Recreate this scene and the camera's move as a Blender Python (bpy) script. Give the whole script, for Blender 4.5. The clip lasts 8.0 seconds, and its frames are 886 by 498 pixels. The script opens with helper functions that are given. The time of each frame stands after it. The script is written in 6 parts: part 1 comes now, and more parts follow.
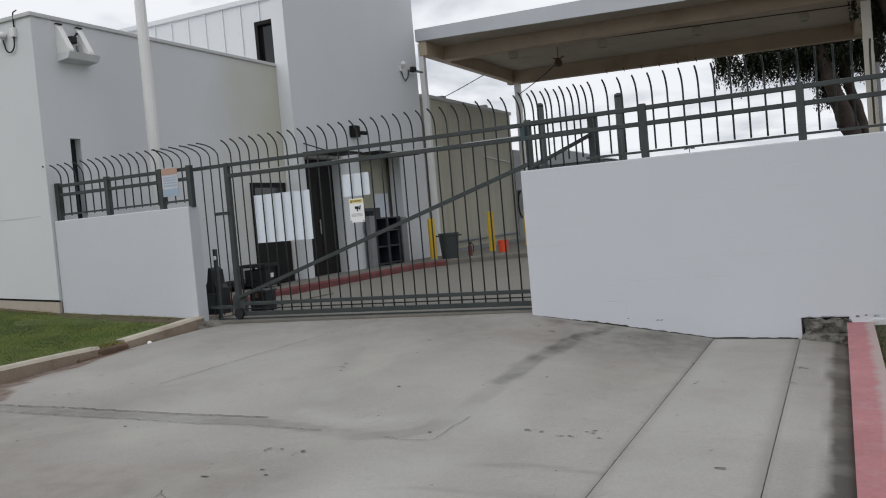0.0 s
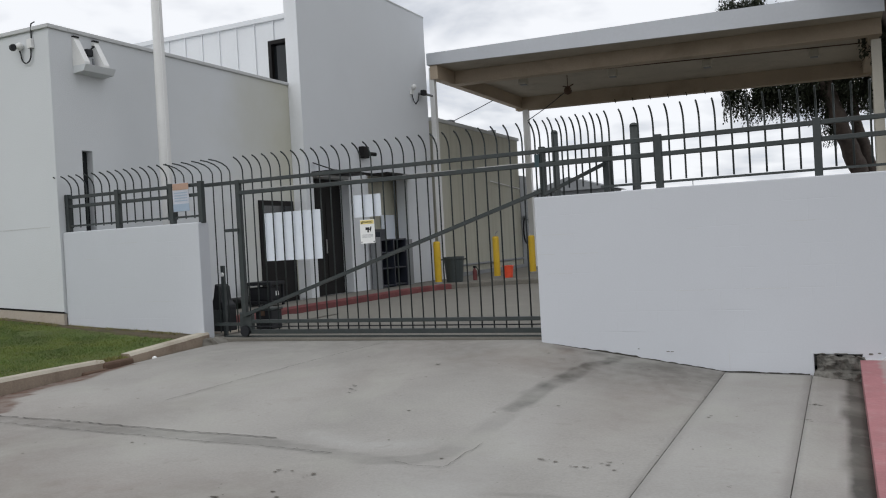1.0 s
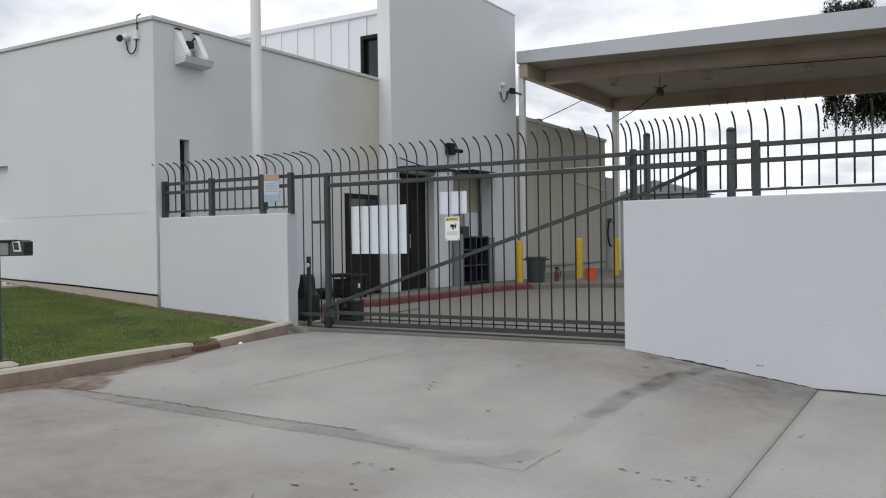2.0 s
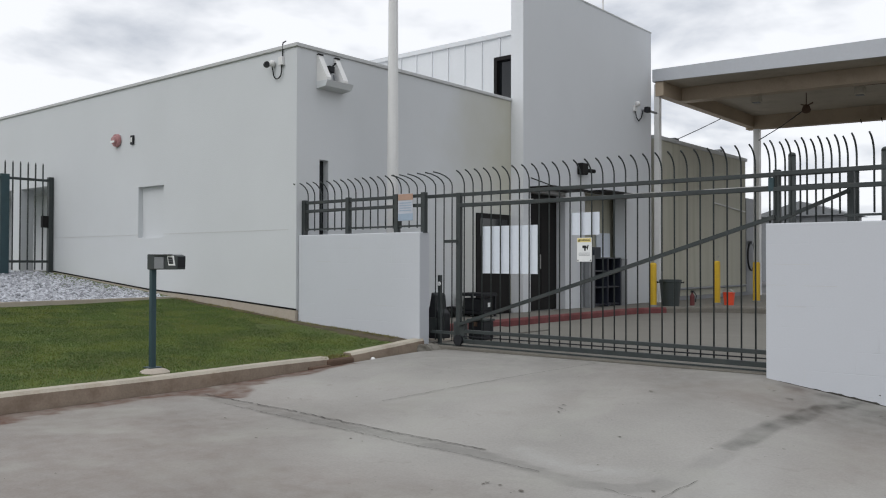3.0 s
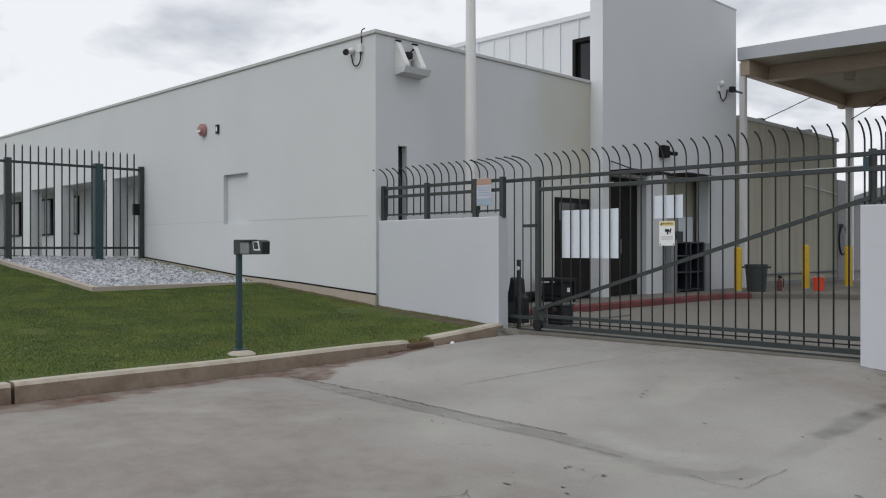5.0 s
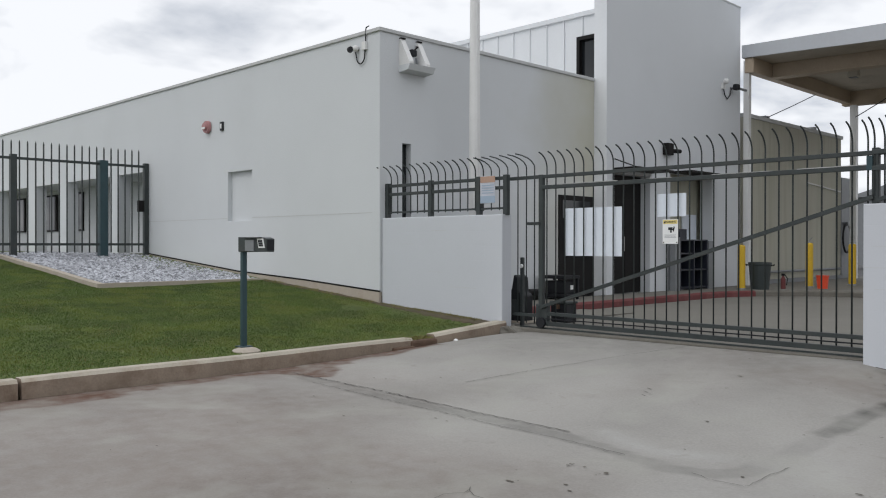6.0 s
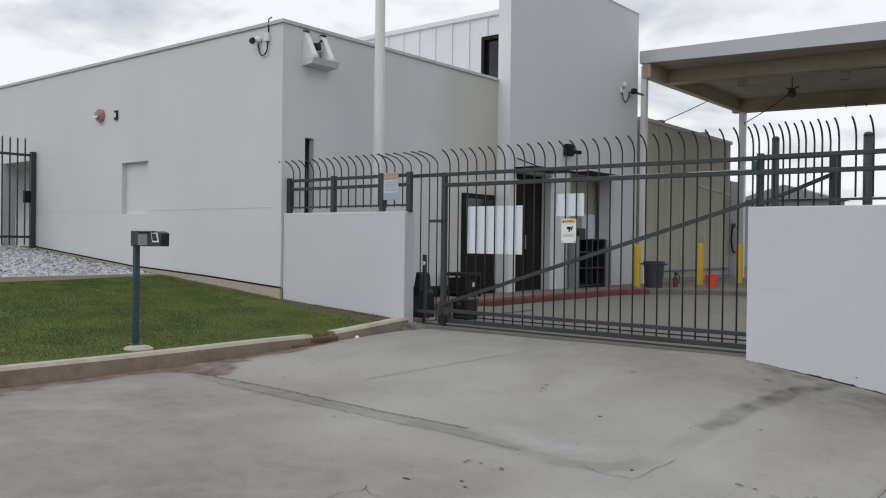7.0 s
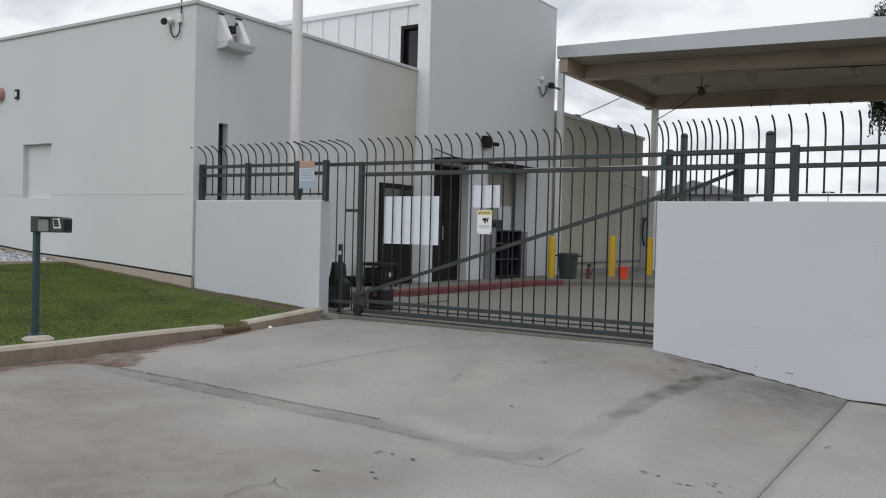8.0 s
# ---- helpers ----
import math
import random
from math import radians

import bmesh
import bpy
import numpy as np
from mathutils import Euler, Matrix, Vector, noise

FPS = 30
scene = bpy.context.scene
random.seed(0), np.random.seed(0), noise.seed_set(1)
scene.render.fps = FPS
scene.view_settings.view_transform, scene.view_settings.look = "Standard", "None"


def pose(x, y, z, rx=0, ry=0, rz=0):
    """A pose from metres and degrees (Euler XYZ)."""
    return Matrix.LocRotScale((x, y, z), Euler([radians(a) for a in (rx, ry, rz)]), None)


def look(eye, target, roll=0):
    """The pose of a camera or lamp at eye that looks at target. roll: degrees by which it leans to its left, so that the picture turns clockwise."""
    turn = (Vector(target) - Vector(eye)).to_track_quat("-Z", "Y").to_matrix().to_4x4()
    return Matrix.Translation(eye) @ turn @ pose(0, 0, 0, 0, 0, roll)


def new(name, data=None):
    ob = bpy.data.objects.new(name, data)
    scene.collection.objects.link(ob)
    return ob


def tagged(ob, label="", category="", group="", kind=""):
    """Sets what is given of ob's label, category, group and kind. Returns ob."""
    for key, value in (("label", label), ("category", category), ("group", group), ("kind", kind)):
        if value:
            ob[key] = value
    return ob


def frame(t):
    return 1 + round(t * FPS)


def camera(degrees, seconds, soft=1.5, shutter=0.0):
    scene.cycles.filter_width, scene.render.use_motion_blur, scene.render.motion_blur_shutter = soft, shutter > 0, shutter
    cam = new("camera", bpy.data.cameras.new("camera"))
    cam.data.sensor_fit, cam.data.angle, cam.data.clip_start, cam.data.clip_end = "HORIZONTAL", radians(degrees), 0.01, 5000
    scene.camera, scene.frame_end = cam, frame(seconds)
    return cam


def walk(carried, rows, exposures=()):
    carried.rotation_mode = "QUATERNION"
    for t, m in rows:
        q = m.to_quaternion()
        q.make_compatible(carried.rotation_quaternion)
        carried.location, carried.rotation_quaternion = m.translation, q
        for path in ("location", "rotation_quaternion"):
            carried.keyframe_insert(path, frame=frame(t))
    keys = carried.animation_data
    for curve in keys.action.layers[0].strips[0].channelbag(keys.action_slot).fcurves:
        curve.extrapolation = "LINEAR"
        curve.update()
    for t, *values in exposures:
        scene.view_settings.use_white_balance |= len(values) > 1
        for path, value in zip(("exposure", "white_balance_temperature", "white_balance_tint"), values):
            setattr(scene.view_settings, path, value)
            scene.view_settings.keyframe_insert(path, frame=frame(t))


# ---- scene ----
cam = camera(55.82, 8.0, soft=1.1)
PATH = [
    (0, pose(3.023, -8.375, 1.091, 87.932, 5.009, 25.370)),
    (0.2, pose(3.000, -8.328, 1.098, 87.940, 4.969, 24.335)),
    (0.5, pose(3.040, -8.340, 1.118, 87.958, 4.326, 23.190)),
    (0.7, pose(2.983, -8.319, 1.110, 87.902, 5.277, 20.139)),
    (0.8, pose(2.947, -8.309, 1.112, 88.034, 5.275, 20.177)),
    (1, pose(2.909, -8.394, 1.105, 89.524, 3.181, 25.454)),
    (1.2, pose(2.898, -8.372, 1.109, 90.191, 3.265, 28.025)),
    (2.3, pose(2.850, -8.400, 1.120, 89.437, -0.663, 32.816)),
    (2.5, pose(2.871, -8.413, 1.102, 92.071, -0.767, 35.693)),
    (2.7, pose(2.849, -8.399, 1.146, 92.078, -1.734, 36.461)),
    (3, pose(2.850, -8.412, 1.128, 90.913, -0.133, 39.809)),
    (3.5, pose(2.826, -8.414, 1.129, 90.271, -0.365, 42.680)),
    (4, pose(2.836, -8.428, 1.133, 90.354, -0.539, 43.959)),
    (4.5, pose(2.842, -8.451, 1.110, 90.169, -0.176, 44.489)),
    (4.7, pose(2.830, -8.428, 1.113, 90.059, -0.026, 44.720)),
    (5.8, pose(2.852, -8.425, 1.110, 89.764, -0.063, 45.632)),
    (6, pose(2.854, -8.451, 1.126, 89.706, -0.067, 45.328)),
    (6.5, pose(2.865, -8.431, 1.135, 89.605, -0.612, 41.361)),
    (7, pose(2.872, -8.419, 1.131, 89.512, -0.729, 38.839)),
    (7.5, pose(2.873, -8.392, 1.139, 89.175, -1.164, 36.013)),
    (8, pose(2.886, -8.386, 1.136, 88.928, -1.450, 33.282)),
]
walk(cam, PATH, [(0.0, -0.44), (0.7, -0.41), (1.2, -0.35), (2.3, -0.24), (2.5, -0.24), (3.0, -0.33), (4.0, -0.38), (4.5, -0.51), (5.8, -0.36), (6.5, -0.35), (7.0, -0.40), (8.0, -0.39)])

# ---- light ----
SUN_AZ, SUN_EL = radians(190.0), radians(48.0)      # azimuth from +y, clockwise
world = bpy.data.worlds.new("overcast_sky")
scene.world = world
world.use_nodes = True
wn, wl = world.node_tree.nodes, world.node_tree.links
wn.clear()
w_out = wn.new("ShaderNodeOutputWorld")
w_bg = wn.new("ShaderNodeBackground")
w_sky = wn.new("ShaderNodeTexSky")
w_sky.sky_type = "NISHITA"
w_sky.sun_disc = False
w_sky.sun_elevation, w_sky.sun_rotation = SUN_EL, SUN_AZ
w_co = wn.new("ShaderNodeTexCoord")
w_sep = wn.new("ShaderNodeSeparateXYZ")
w_add = wn.new("ShaderNodeMath"); w_add.operation = "ADD"; w_add.inputs[1].default_value = 0.22
w_max = wn.new("ShaderNodeMath"); w_max.operation = "MAXIMUM"; w_max.inputs[1].default_value = 0.05
w_div = wn.new("ShaderNodeVectorMath"); w_div.operation = "DIVIDE"
w_comb = wn.new("ShaderNodeCombineXYZ")
w_noise = wn.new("ShaderNodeTexNoise")
w_noise.inputs["Scale"].default_value = 2.5
w_noise.inputs["Detail"].default_value = 7.0
w_noise.inputs["Roughness"].default_value = 0.52
w_noise.inputs["Distortion"].default_value = 0.25
w_ramp = wn.new("ShaderNodeValToRGB")
w_ramp.color_ramp.elements[0].position, w_ramp.color_ramp.elements[0].color = 0.28, (8.2, 8.8, 9.9, 1)
w_ramp.color_ramp.elements[1].position, w_ramp.color_ramp.elements[1].color = 0.51, (15.0, 15.3, 15.9, 1)
w_mix = wn.new("ShaderNodeMix"); w_mix.data_type = "RGBA"; w_mix.inputs["Factor"].default_value = 0.93
wl.new(w_co.outputs["Generated"], w_sep.inputs[0])
wl.new(w_sep.outputs["Z"], w_add.inputs[0])
wl.new(w_add.outputs[0], w_max.inputs[0])
for k in range(3):
    wl.new(w_max.outputs[0], w_comb.inputs[k])
wl.new(w_co.outputs["Generated"], w_div.inputs[0])
wl.new(w_comb.outputs[0], w_div.inputs[1])
wl.new(w_div.outputs[0], w_noise.inputs["Vector"])
wl.new(w_noise.outputs["Fac"], w_ramp.inputs[0])
wl.new(w_sky.outputs[0], w_mix.inputs["A"])
wl.new(w_ramp.outputs[0], w_mix.inputs["B"])
wl.new(w_mix.outputs["Result"], w_bg.inputs["Color"])
w_bg.inputs["Strength"].default_value = 0.085
wl.new(w_bg.outputs[0], w_out.inputs["Surface"])

sun = new("sun", bpy.data.lights.new("sun", "SUN"))
sun.data.energy, sun.data.angle, sun.data.color = 0.9, radians(35), (1.0, 0.98, 0.95)
sun_dir = Vector((math.sin(SUN_AZ) * math.cos(SUN_EL), math.cos(SUN_AZ) * math.cos(SUN_EL), math.sin(SUN_EL)))
sun.matrix_world = look(sun_dir * 40, (0, 0, 0))

# ---- materials ----


def mat(name, color, rough=0.8, metal=0.0, vary=0.12, scale=3.0, fine=40.0, bump=0.15, dirt=None, dirt_amount=0.0, dirt_scale=1.2, spec=0.5, random_tone=0.0):
    """A surface with broad and fine variation, optional stains and a fine relief, in metres."""
    m = bpy.data.materials.new(name)
    m.use_nodes = True
    n, l = m.node_tree.nodes, m.node_tree.links
    b = n["Principled BSDF"]
    b.inputs["Roughness"].default_value, b.inputs["Metallic"].default_value = rough, metal
    b.inputs["Specular IOR Level"].default_value = spec
    co = n.new("ShaderNodeNewGeometry")
    big, small = n.new("ShaderNodeTexNoise"), n.new("ShaderNodeTexNoise")
    for t, s, d in ((big, scale, 4.0), (small, fine, 6.0)):
        t.inputs["Scale"].default_value, t.inputs["Detail"].default_value = s, d
        l.new(co.outputs["Position"], t.inputs["Vector"])
    mix = n.new("ShaderNodeMix"); mix.data_type = "RGBA"
    c = Vector(color)
    mix.inputs["A"].default_value = (*(c * (1 - vary)), 1)
    mix.inputs["B"].default_value = (*[min(v * (1 + vary), 0.95) for v in c], 1)
    avg = n.new("ShaderNodeMath"); avg.operation = "MULTIPLY_ADD"; avg.inputs[1].default_value = 0.4
    half = n.new("ShaderNodeMath"); half.operation = "MULTIPLY"; half.inputs[1].default_value = 0.6
    l.new(big.outputs["Fac"], half.inputs[0])
    l.new(small.outputs["Fac"], avg.inputs[0])
    l.new(half.outputs[0], avg.inputs[2])
    spread = n.new("ShaderNodeMapRange")
    spread.inputs["From Min"].default_value, spread.inputs["From Max"].default_value = 0.32, 0.68
    l.new(avg.outputs[0], spread.inputs["Value"])
    l.new(spread.outputs["Result"], mix.inputs["Factor"])
    out = mix.outputs["Result"]
    if dirt:
        st = n.new("ShaderNodeTexNoise")
        st.inputs["Scale"].default_value, st.inputs["Detail"].default_value, st.inputs["Roughness"].default_value = dirt_scale, 8.0, 0.65
        l.new(co.outputs["Position"], st.inputs["Vector"])
        r = n.new("ShaderNodeMapRange")
        r.inputs["From Min"].default_value, r.inputs["From Max"].default_value, r.inputs["To Max"].default_value = 0.52, 0.75, dirt_amount
        l.new(st.outputs["Fac"], r.inputs["Value"])
        mx = n.new("ShaderNodeMix"); mx.data_type = "RGBA"
        l.new(out, mx.inputs["A"]); mx.inputs["B"].default_value = (*dirt, 1)
        l.new(r.outputs["Result"], mx.inputs["Factor"])
        out = mx.outputs["Result"]
    if random_tone:
        oi = n.new("ShaderNodeObjectInfo")
        hs = n.new("ShaderNodeHueSaturation")
        rr = n.new("ShaderNodeMapRange")
        rr.inputs["To Min"].default_value, rr.inputs["To Max"].default_value = 1 - random_tone, 1 + random_tone
        l.new(oi.outputs["Random"], rr.inputs["Value"])
        l.new(rr.outputs["Result"], hs.inputs["Value"])
        l.new(out, hs.inputs["Color"])
        out = hs.outputs["Color"]
    l.new(out, b.inputs["Base Color"])
    if bump:
        bp = n.new("ShaderNodeBump")
        bp.inputs["Strength"].default_value, bp.inputs["Distance"].default_value = bump, 0.01
        l.new(small.outputs["Fac"], bp.inputs["Height"])
        l.new(bp.outputs["Normal"], b.inputs["Normal"])
    return m


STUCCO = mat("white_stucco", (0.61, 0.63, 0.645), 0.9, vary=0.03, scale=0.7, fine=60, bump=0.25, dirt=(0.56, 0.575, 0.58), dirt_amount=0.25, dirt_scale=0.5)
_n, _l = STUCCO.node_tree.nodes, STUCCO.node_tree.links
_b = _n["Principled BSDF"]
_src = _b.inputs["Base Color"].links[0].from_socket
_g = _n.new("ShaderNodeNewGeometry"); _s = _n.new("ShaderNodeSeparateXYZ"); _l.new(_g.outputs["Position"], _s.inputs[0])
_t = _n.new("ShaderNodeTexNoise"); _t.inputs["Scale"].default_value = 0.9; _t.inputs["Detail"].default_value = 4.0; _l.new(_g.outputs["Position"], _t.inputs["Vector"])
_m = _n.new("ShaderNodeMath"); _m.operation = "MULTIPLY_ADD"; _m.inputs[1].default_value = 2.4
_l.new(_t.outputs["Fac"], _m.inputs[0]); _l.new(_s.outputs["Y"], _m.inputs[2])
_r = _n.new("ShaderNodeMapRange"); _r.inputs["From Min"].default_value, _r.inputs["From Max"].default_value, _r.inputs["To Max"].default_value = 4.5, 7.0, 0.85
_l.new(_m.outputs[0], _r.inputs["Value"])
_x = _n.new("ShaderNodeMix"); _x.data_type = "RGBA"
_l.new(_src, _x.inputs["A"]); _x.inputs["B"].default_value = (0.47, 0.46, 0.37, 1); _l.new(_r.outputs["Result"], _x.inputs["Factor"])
_l.new(_x.outputs["Result"], _b.inputs["Base Color"])      # yellower and darker with rising y, towards the tower
STUCCO_TOWER = mat("grey_white_stucco", (0.63, 0.65, 0.67), 0.9, vary=0.03, scale=0.8, fine=70, bump=0.25, dirt=(0.5, 0.5, 0.5), dirt_amount=0.2, dirt_scale=0.4)
CREAM = mat("cream_painted_wall", (0.47, 0.46, 0.385), 0.85, vary=0.05, scale=0.8, fine=30, bump=0.1, dirt=(0.42, 0.40, 0.32), dirt_amount=0.4, dirt_scale=0.7)
_n, _l = CREAM.node_tree.nodes, CREAM.node_tree.links
_b = _n["Principled BSDF"]
_src = _b.inputs["Base Color"].links[0].from_socket
_g = _n.new("ShaderNodeNewGeometry")
_v = _n.new("ShaderNodeVectorMath"); _v.operation = "MULTIPLY"; _v.inputs[1].default_value = (5.0, 5.0, 0.22)
_l.new(_g.outputs["Position"], _v.inputs[0])
_t = _n.new("ShaderNodeTexNoise"); _t.inputs["Scale"].default_value = 1.0; _t.inputs["Detail"].default_value = 5.0; _l.new(_v.outputs[0], _t.inputs["Vector"])
_r = _n.new("ShaderNodeMapRange"); _r.inputs["From Min"].default_value, _r.inputs["From Max"].default_value, _r.inputs["To Max"].default_value = 0.48, 0.70, 0.6
_l.new(_t.outputs["Fac"], _r.inputs["Value"])
_x = _n.new("ShaderNodeMix"); _x.data_type = "RGBA"
_l.new(_src, _x.inputs["A"]); _x.inputs["B"].default_value = (0.36, 0.35, 0.27, 1); _l.new(_r.outputs["Result"], _x.inputs["Factor"])
_l.new(_x.outputs["Result"], _b.inputs["Base Color"])      # rain streaks down the old paint
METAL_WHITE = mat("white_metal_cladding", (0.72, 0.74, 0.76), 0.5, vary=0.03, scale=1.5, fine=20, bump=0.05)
COPING = mat("grey_coping", (0.52, 0.53, 0.53), 0.6, vary=0.06, scale=2, fine=25, bump=0.08)
FASCIA = mat("grey_fascia_metal", (0.47, 0.49, 0.52), 0.5, vary=0.05, scale=0.9, fine=15, bump=0.05)
BEAM = mat("tan_painted_steel", (0.41, 0.33, 0.245), 0.65, vary=0.1, scale=1.3, fine=20, bump=0.08, dirt=(0.2, 0.15, 0.1), dirt_amount=0.5, dirt_scale=1.0)
SOFFIT = mat("dusty_tan_soffit", (0.43, 0.385, 0.32), 0.8, vary=0.12, scale=0.8, fine=12, bump=0.1, dirt=(0.2, 0.17, 0.13), dirt_amount=0.5)
WHITE_PAINT = mat("white_gloss_paint", (0.72, 0.72, 0.71), 0.45, vary=0.04, scale=3, fine=30, bump=0.05)
GREEN_IRON = mat("dark_green_iron", (0.029, 0.037, 0.037), 0.5, vary=0.2, scale=6, fine=60, bump=0.1, dirt=(0.07, 0.068, 0.06), dirt_amount=0.5, dirt_scale=5)
GREEN_POST = mat("green_painted_post", (0.022, 0.054, 0.064), 0.45, vary=0.15, scale=6, fine=60, bump=0.08)
BARE_STEEL = mat("worn_bare_steel", (0.40, 0.40, 0.39), 0.35, 0.8, vary=0.15, scale=6, fine=50, bump=0.08)
DARK = mat("dark_bronze", (0.010, 0.009, 0.009), 0.6, spec=0.2, vary=0.25, scale=3, fine=30, bump=0.05)
BLACK_RUBBER = mat("black_plastic", (0.014, 0.015, 0.018), 0.55, spec=0.3, vary=0.2, scale=5, fine=40, bump=0.1)
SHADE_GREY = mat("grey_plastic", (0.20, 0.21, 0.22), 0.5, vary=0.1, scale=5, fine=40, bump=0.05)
RED_PAINT = mat("faded_red_paint", (0.36, 0.15, 0.16), 0.8, vary=0.15, scale=3, fine=40, bump=0.3, dirt=(0.37, 0.24, 0.235), dirt_amount=0.55, dirt_scale=5.0)
RED_KERB_IN = mat("dull_red_kerb_paint", (0.145, 0.036, 0.036), 0.7, vary=0.18, scale=3, fine=40, bump=0.2, dirt=(0.2, 0.1, 0.09), dirt_amount=0.6, dirt_scale=3)
KERB_FACE = mat("brown_kerb_face", (0.27, 0.215, 0.165), 0.9, vary=0.18, scale=2.5, fine=50, bump=0.4, dirt=(0.15, 0.10, 0.07), dirt_amount=0.8, dirt_scale=3)
KERB = mat("weathered_kerb_concrete", (0.44, 0.40, 0.33), 0.9, vary=0.14, scale=2.5, fine=50, bump=0.35, dirt=(0.24, 0.16, 0.10), dirt_amount=0.6, dirt_scale=3)
FOOTING = mat("footing_concrete", (0.42, 0.37, 0.31), 0.9, vary=0.12, scale=3, fine=50, bump=0.3, dirt=(0.22, 0.17, 0.12), dirt_amount=0.5, dirt_scale=3)
LOT = mat("lot_concrete", (0.165, 0.157, 0.137), 0.85, vary=0.08, scale=0.8, fine=40, bump=0.2, dirt=(0.2, 0.19, 0.17), dirt_amount=0.4, dirt_scale=0.8)
SOIL = mat("red_soil", (0.11, 0.07, 0.048), 0.95, vary=0.25, scale=6, fine=60, bump=0.6, dirt=(0.1, 0.06, 0.04), dirt_amount=0.5, dirt_scale=8)
EARTH = mat("lawn_soil", (0.080, 0.112, 0.020), 0.95, vary=0.35, scale=2.5, fine=40, bump=0.6, dirt=(0.12, 0.10, 0.045), dirt_amount=0.7, dirt_scale=1.5)
VERGE = mat("verge_dirt", (0.048, 0.038, 0.020), 0.95, vary=0.35, scale=2.5, fine=40, bump=0.7, dirt=(0.040, 0.048, 0.011), dirt_amount=1.0, dirt_scale=1.8)
BARE_SOIL = mat("bare_brown_soil", (0.085, 0.066, 0.038), 0.95, vary=0.35, scale=4, fine=50, bump=0.7, dirt=(0.06, 0.075, 0.02), dirt_amount=0.8, dirt_scale=3)
DIRTY_KERB = mat("dirty_grey_kerb", (0.15, 0.14, 0.12), 0.9, vary=0.2, scale=3, fine=40, bump=0.3)
CREAM_STEEL = mat("cream_painted_steel", (0.50, 0.47, 0.40), 0.6, vary=0.06, scale=2, fine=25, bump=0.06)
NOTICE = mat("faded_notice_white", (0.52, 0.54, 0.60), 0.6, vary=0.08, scale=8, fine=40, bump=0.02)
ASPHALT = mat("asphalt", (0.06, 0.06, 0.06), 0.9, vary=0.15, scale=1, fine=80, bump=0.4)
YELLOW = mat("safety_yellow_paint", (0.62, 0.40, 0.02), 0.5, vary=0.1, scale=4, fine=40, bump=0.08, dirt=(0.3, 0.2, 0.05), dirt_amount=0.5, dirt_scale=4)
ORANGE = mat("orange_red_plastic", (0.75, 0.08, 0.03), 0.45, vary=0.08, scale=5, fine=30, bump=0.05)
SIGN_WHITE = mat("sign_white", (0.78, 0.79, 0.78), 0.5, vary=0.03, scale=5, fine=40, bump=0.02)
PANEL_WHITE = mat("pale_corrugated_plastic", (0.72, 0.77, 0.84), 0.5, vary=0.04, scale=3, fine=30, bump=0.03)
SIGN_YELLOW = mat("sign_yellow", (0.70, 0.58, 0.22), 0.5, vary=0.04, bump=0.02)
SIGN_ORANGE = mat("sign_orange", (0.42, 0.27, 0.20), 0.5, vary=0.08, bump=0.02)
SIGN_BLUE = mat("sign_blue", (0.32, 0.40, 0.50), 0.5, vary=0.06, bump=0.02)
ALARM_RED = mat("faded_alarm_red", (0.40, 0.20, 0.20), 0.5, vary=0.15, scale=20, fine=60, bump=0.05)
BARK = mat("brown_bark", (0.066, 0.052, 0.045), 0.95, vary=0.4, scale=3, fine=14, bump=1.0, dirt=(0.12, 0.082, 0.064), dirt_amount=0.6, dirt_scale=2)
STONE = mat("grey_white_stone", (0.50, 0.50, 0.51), 0.9, vary=0.15, scale=5, fine=50, bump=0.3, dirt=(0.25, 0.24, 0.23), dirt_amount=0.5, dirt_scale=6)
RUST = mat("rusty_iron", (0.10, 0.06, 0.04), 0.85, vary=0.3, scale=8, fine=40, bump=0.4)
RUBBLE = mat("broken_dark_concrete", (0.15, 0.145, 0.13), 0.95, vary=0.5, scale=9, fine=40, bump=1.0, dirt=(0.025, 0.022, 0.02), dirt_amount=1.0, dirt_scale=7)
BAR_GREY = mat("print_grey", (0.30, 0.31, 0.33), 0.6, vary=0.05, bump=0.0)
DEBRIS = mat("dried_debris", (0.095, 0.082, 0.066), 0.95, vary=0.3, scale=20, fine=60, bump=0.2)
CRACK = mat("dark_crack_filler", (0.045, 0.042, 0.037), 0.95, vary=0.25, scale=8, fine=50, bump=0.2)


def island_mat(name, color, spread, rough=0.6, vary=0.15, patch=None):
    """Leaves and blades: every island has its own tone."""
    m = mat(name, color, rough, vary=vary, scale=1.1, fine=30, bump=0.0, dirt=patch, dirt_amount=0.9, dirt_scale=1.0)
    n, l = m.node_tree.nodes, m.node_tree.links
    b = n["Principled BSDF"]
    src = b.inputs["Base Color"].links[0].from_socket
    g = n.new("ShaderNodeNewGeometry")
    hs = n.new("ShaderNodeHueSaturation")
    r = n.new("ShaderNodeMapRange")
    r.inputs["To Min"].default_value, r.inputs["To Max"].default_value = 1 - spread, 1 + spread
    l.new(g.outputs["Random Per Island"], r.inputs["Value"])
    l.new(r.outputs["Result"], hs.inputs["Value"])
    l.new(src, hs.inputs["Color"])
    l.new(hs.outputs["Color"], b.inputs["Base Color"])
    b.inputs["Subsurface Weight"].default_value = 0.0
    return m


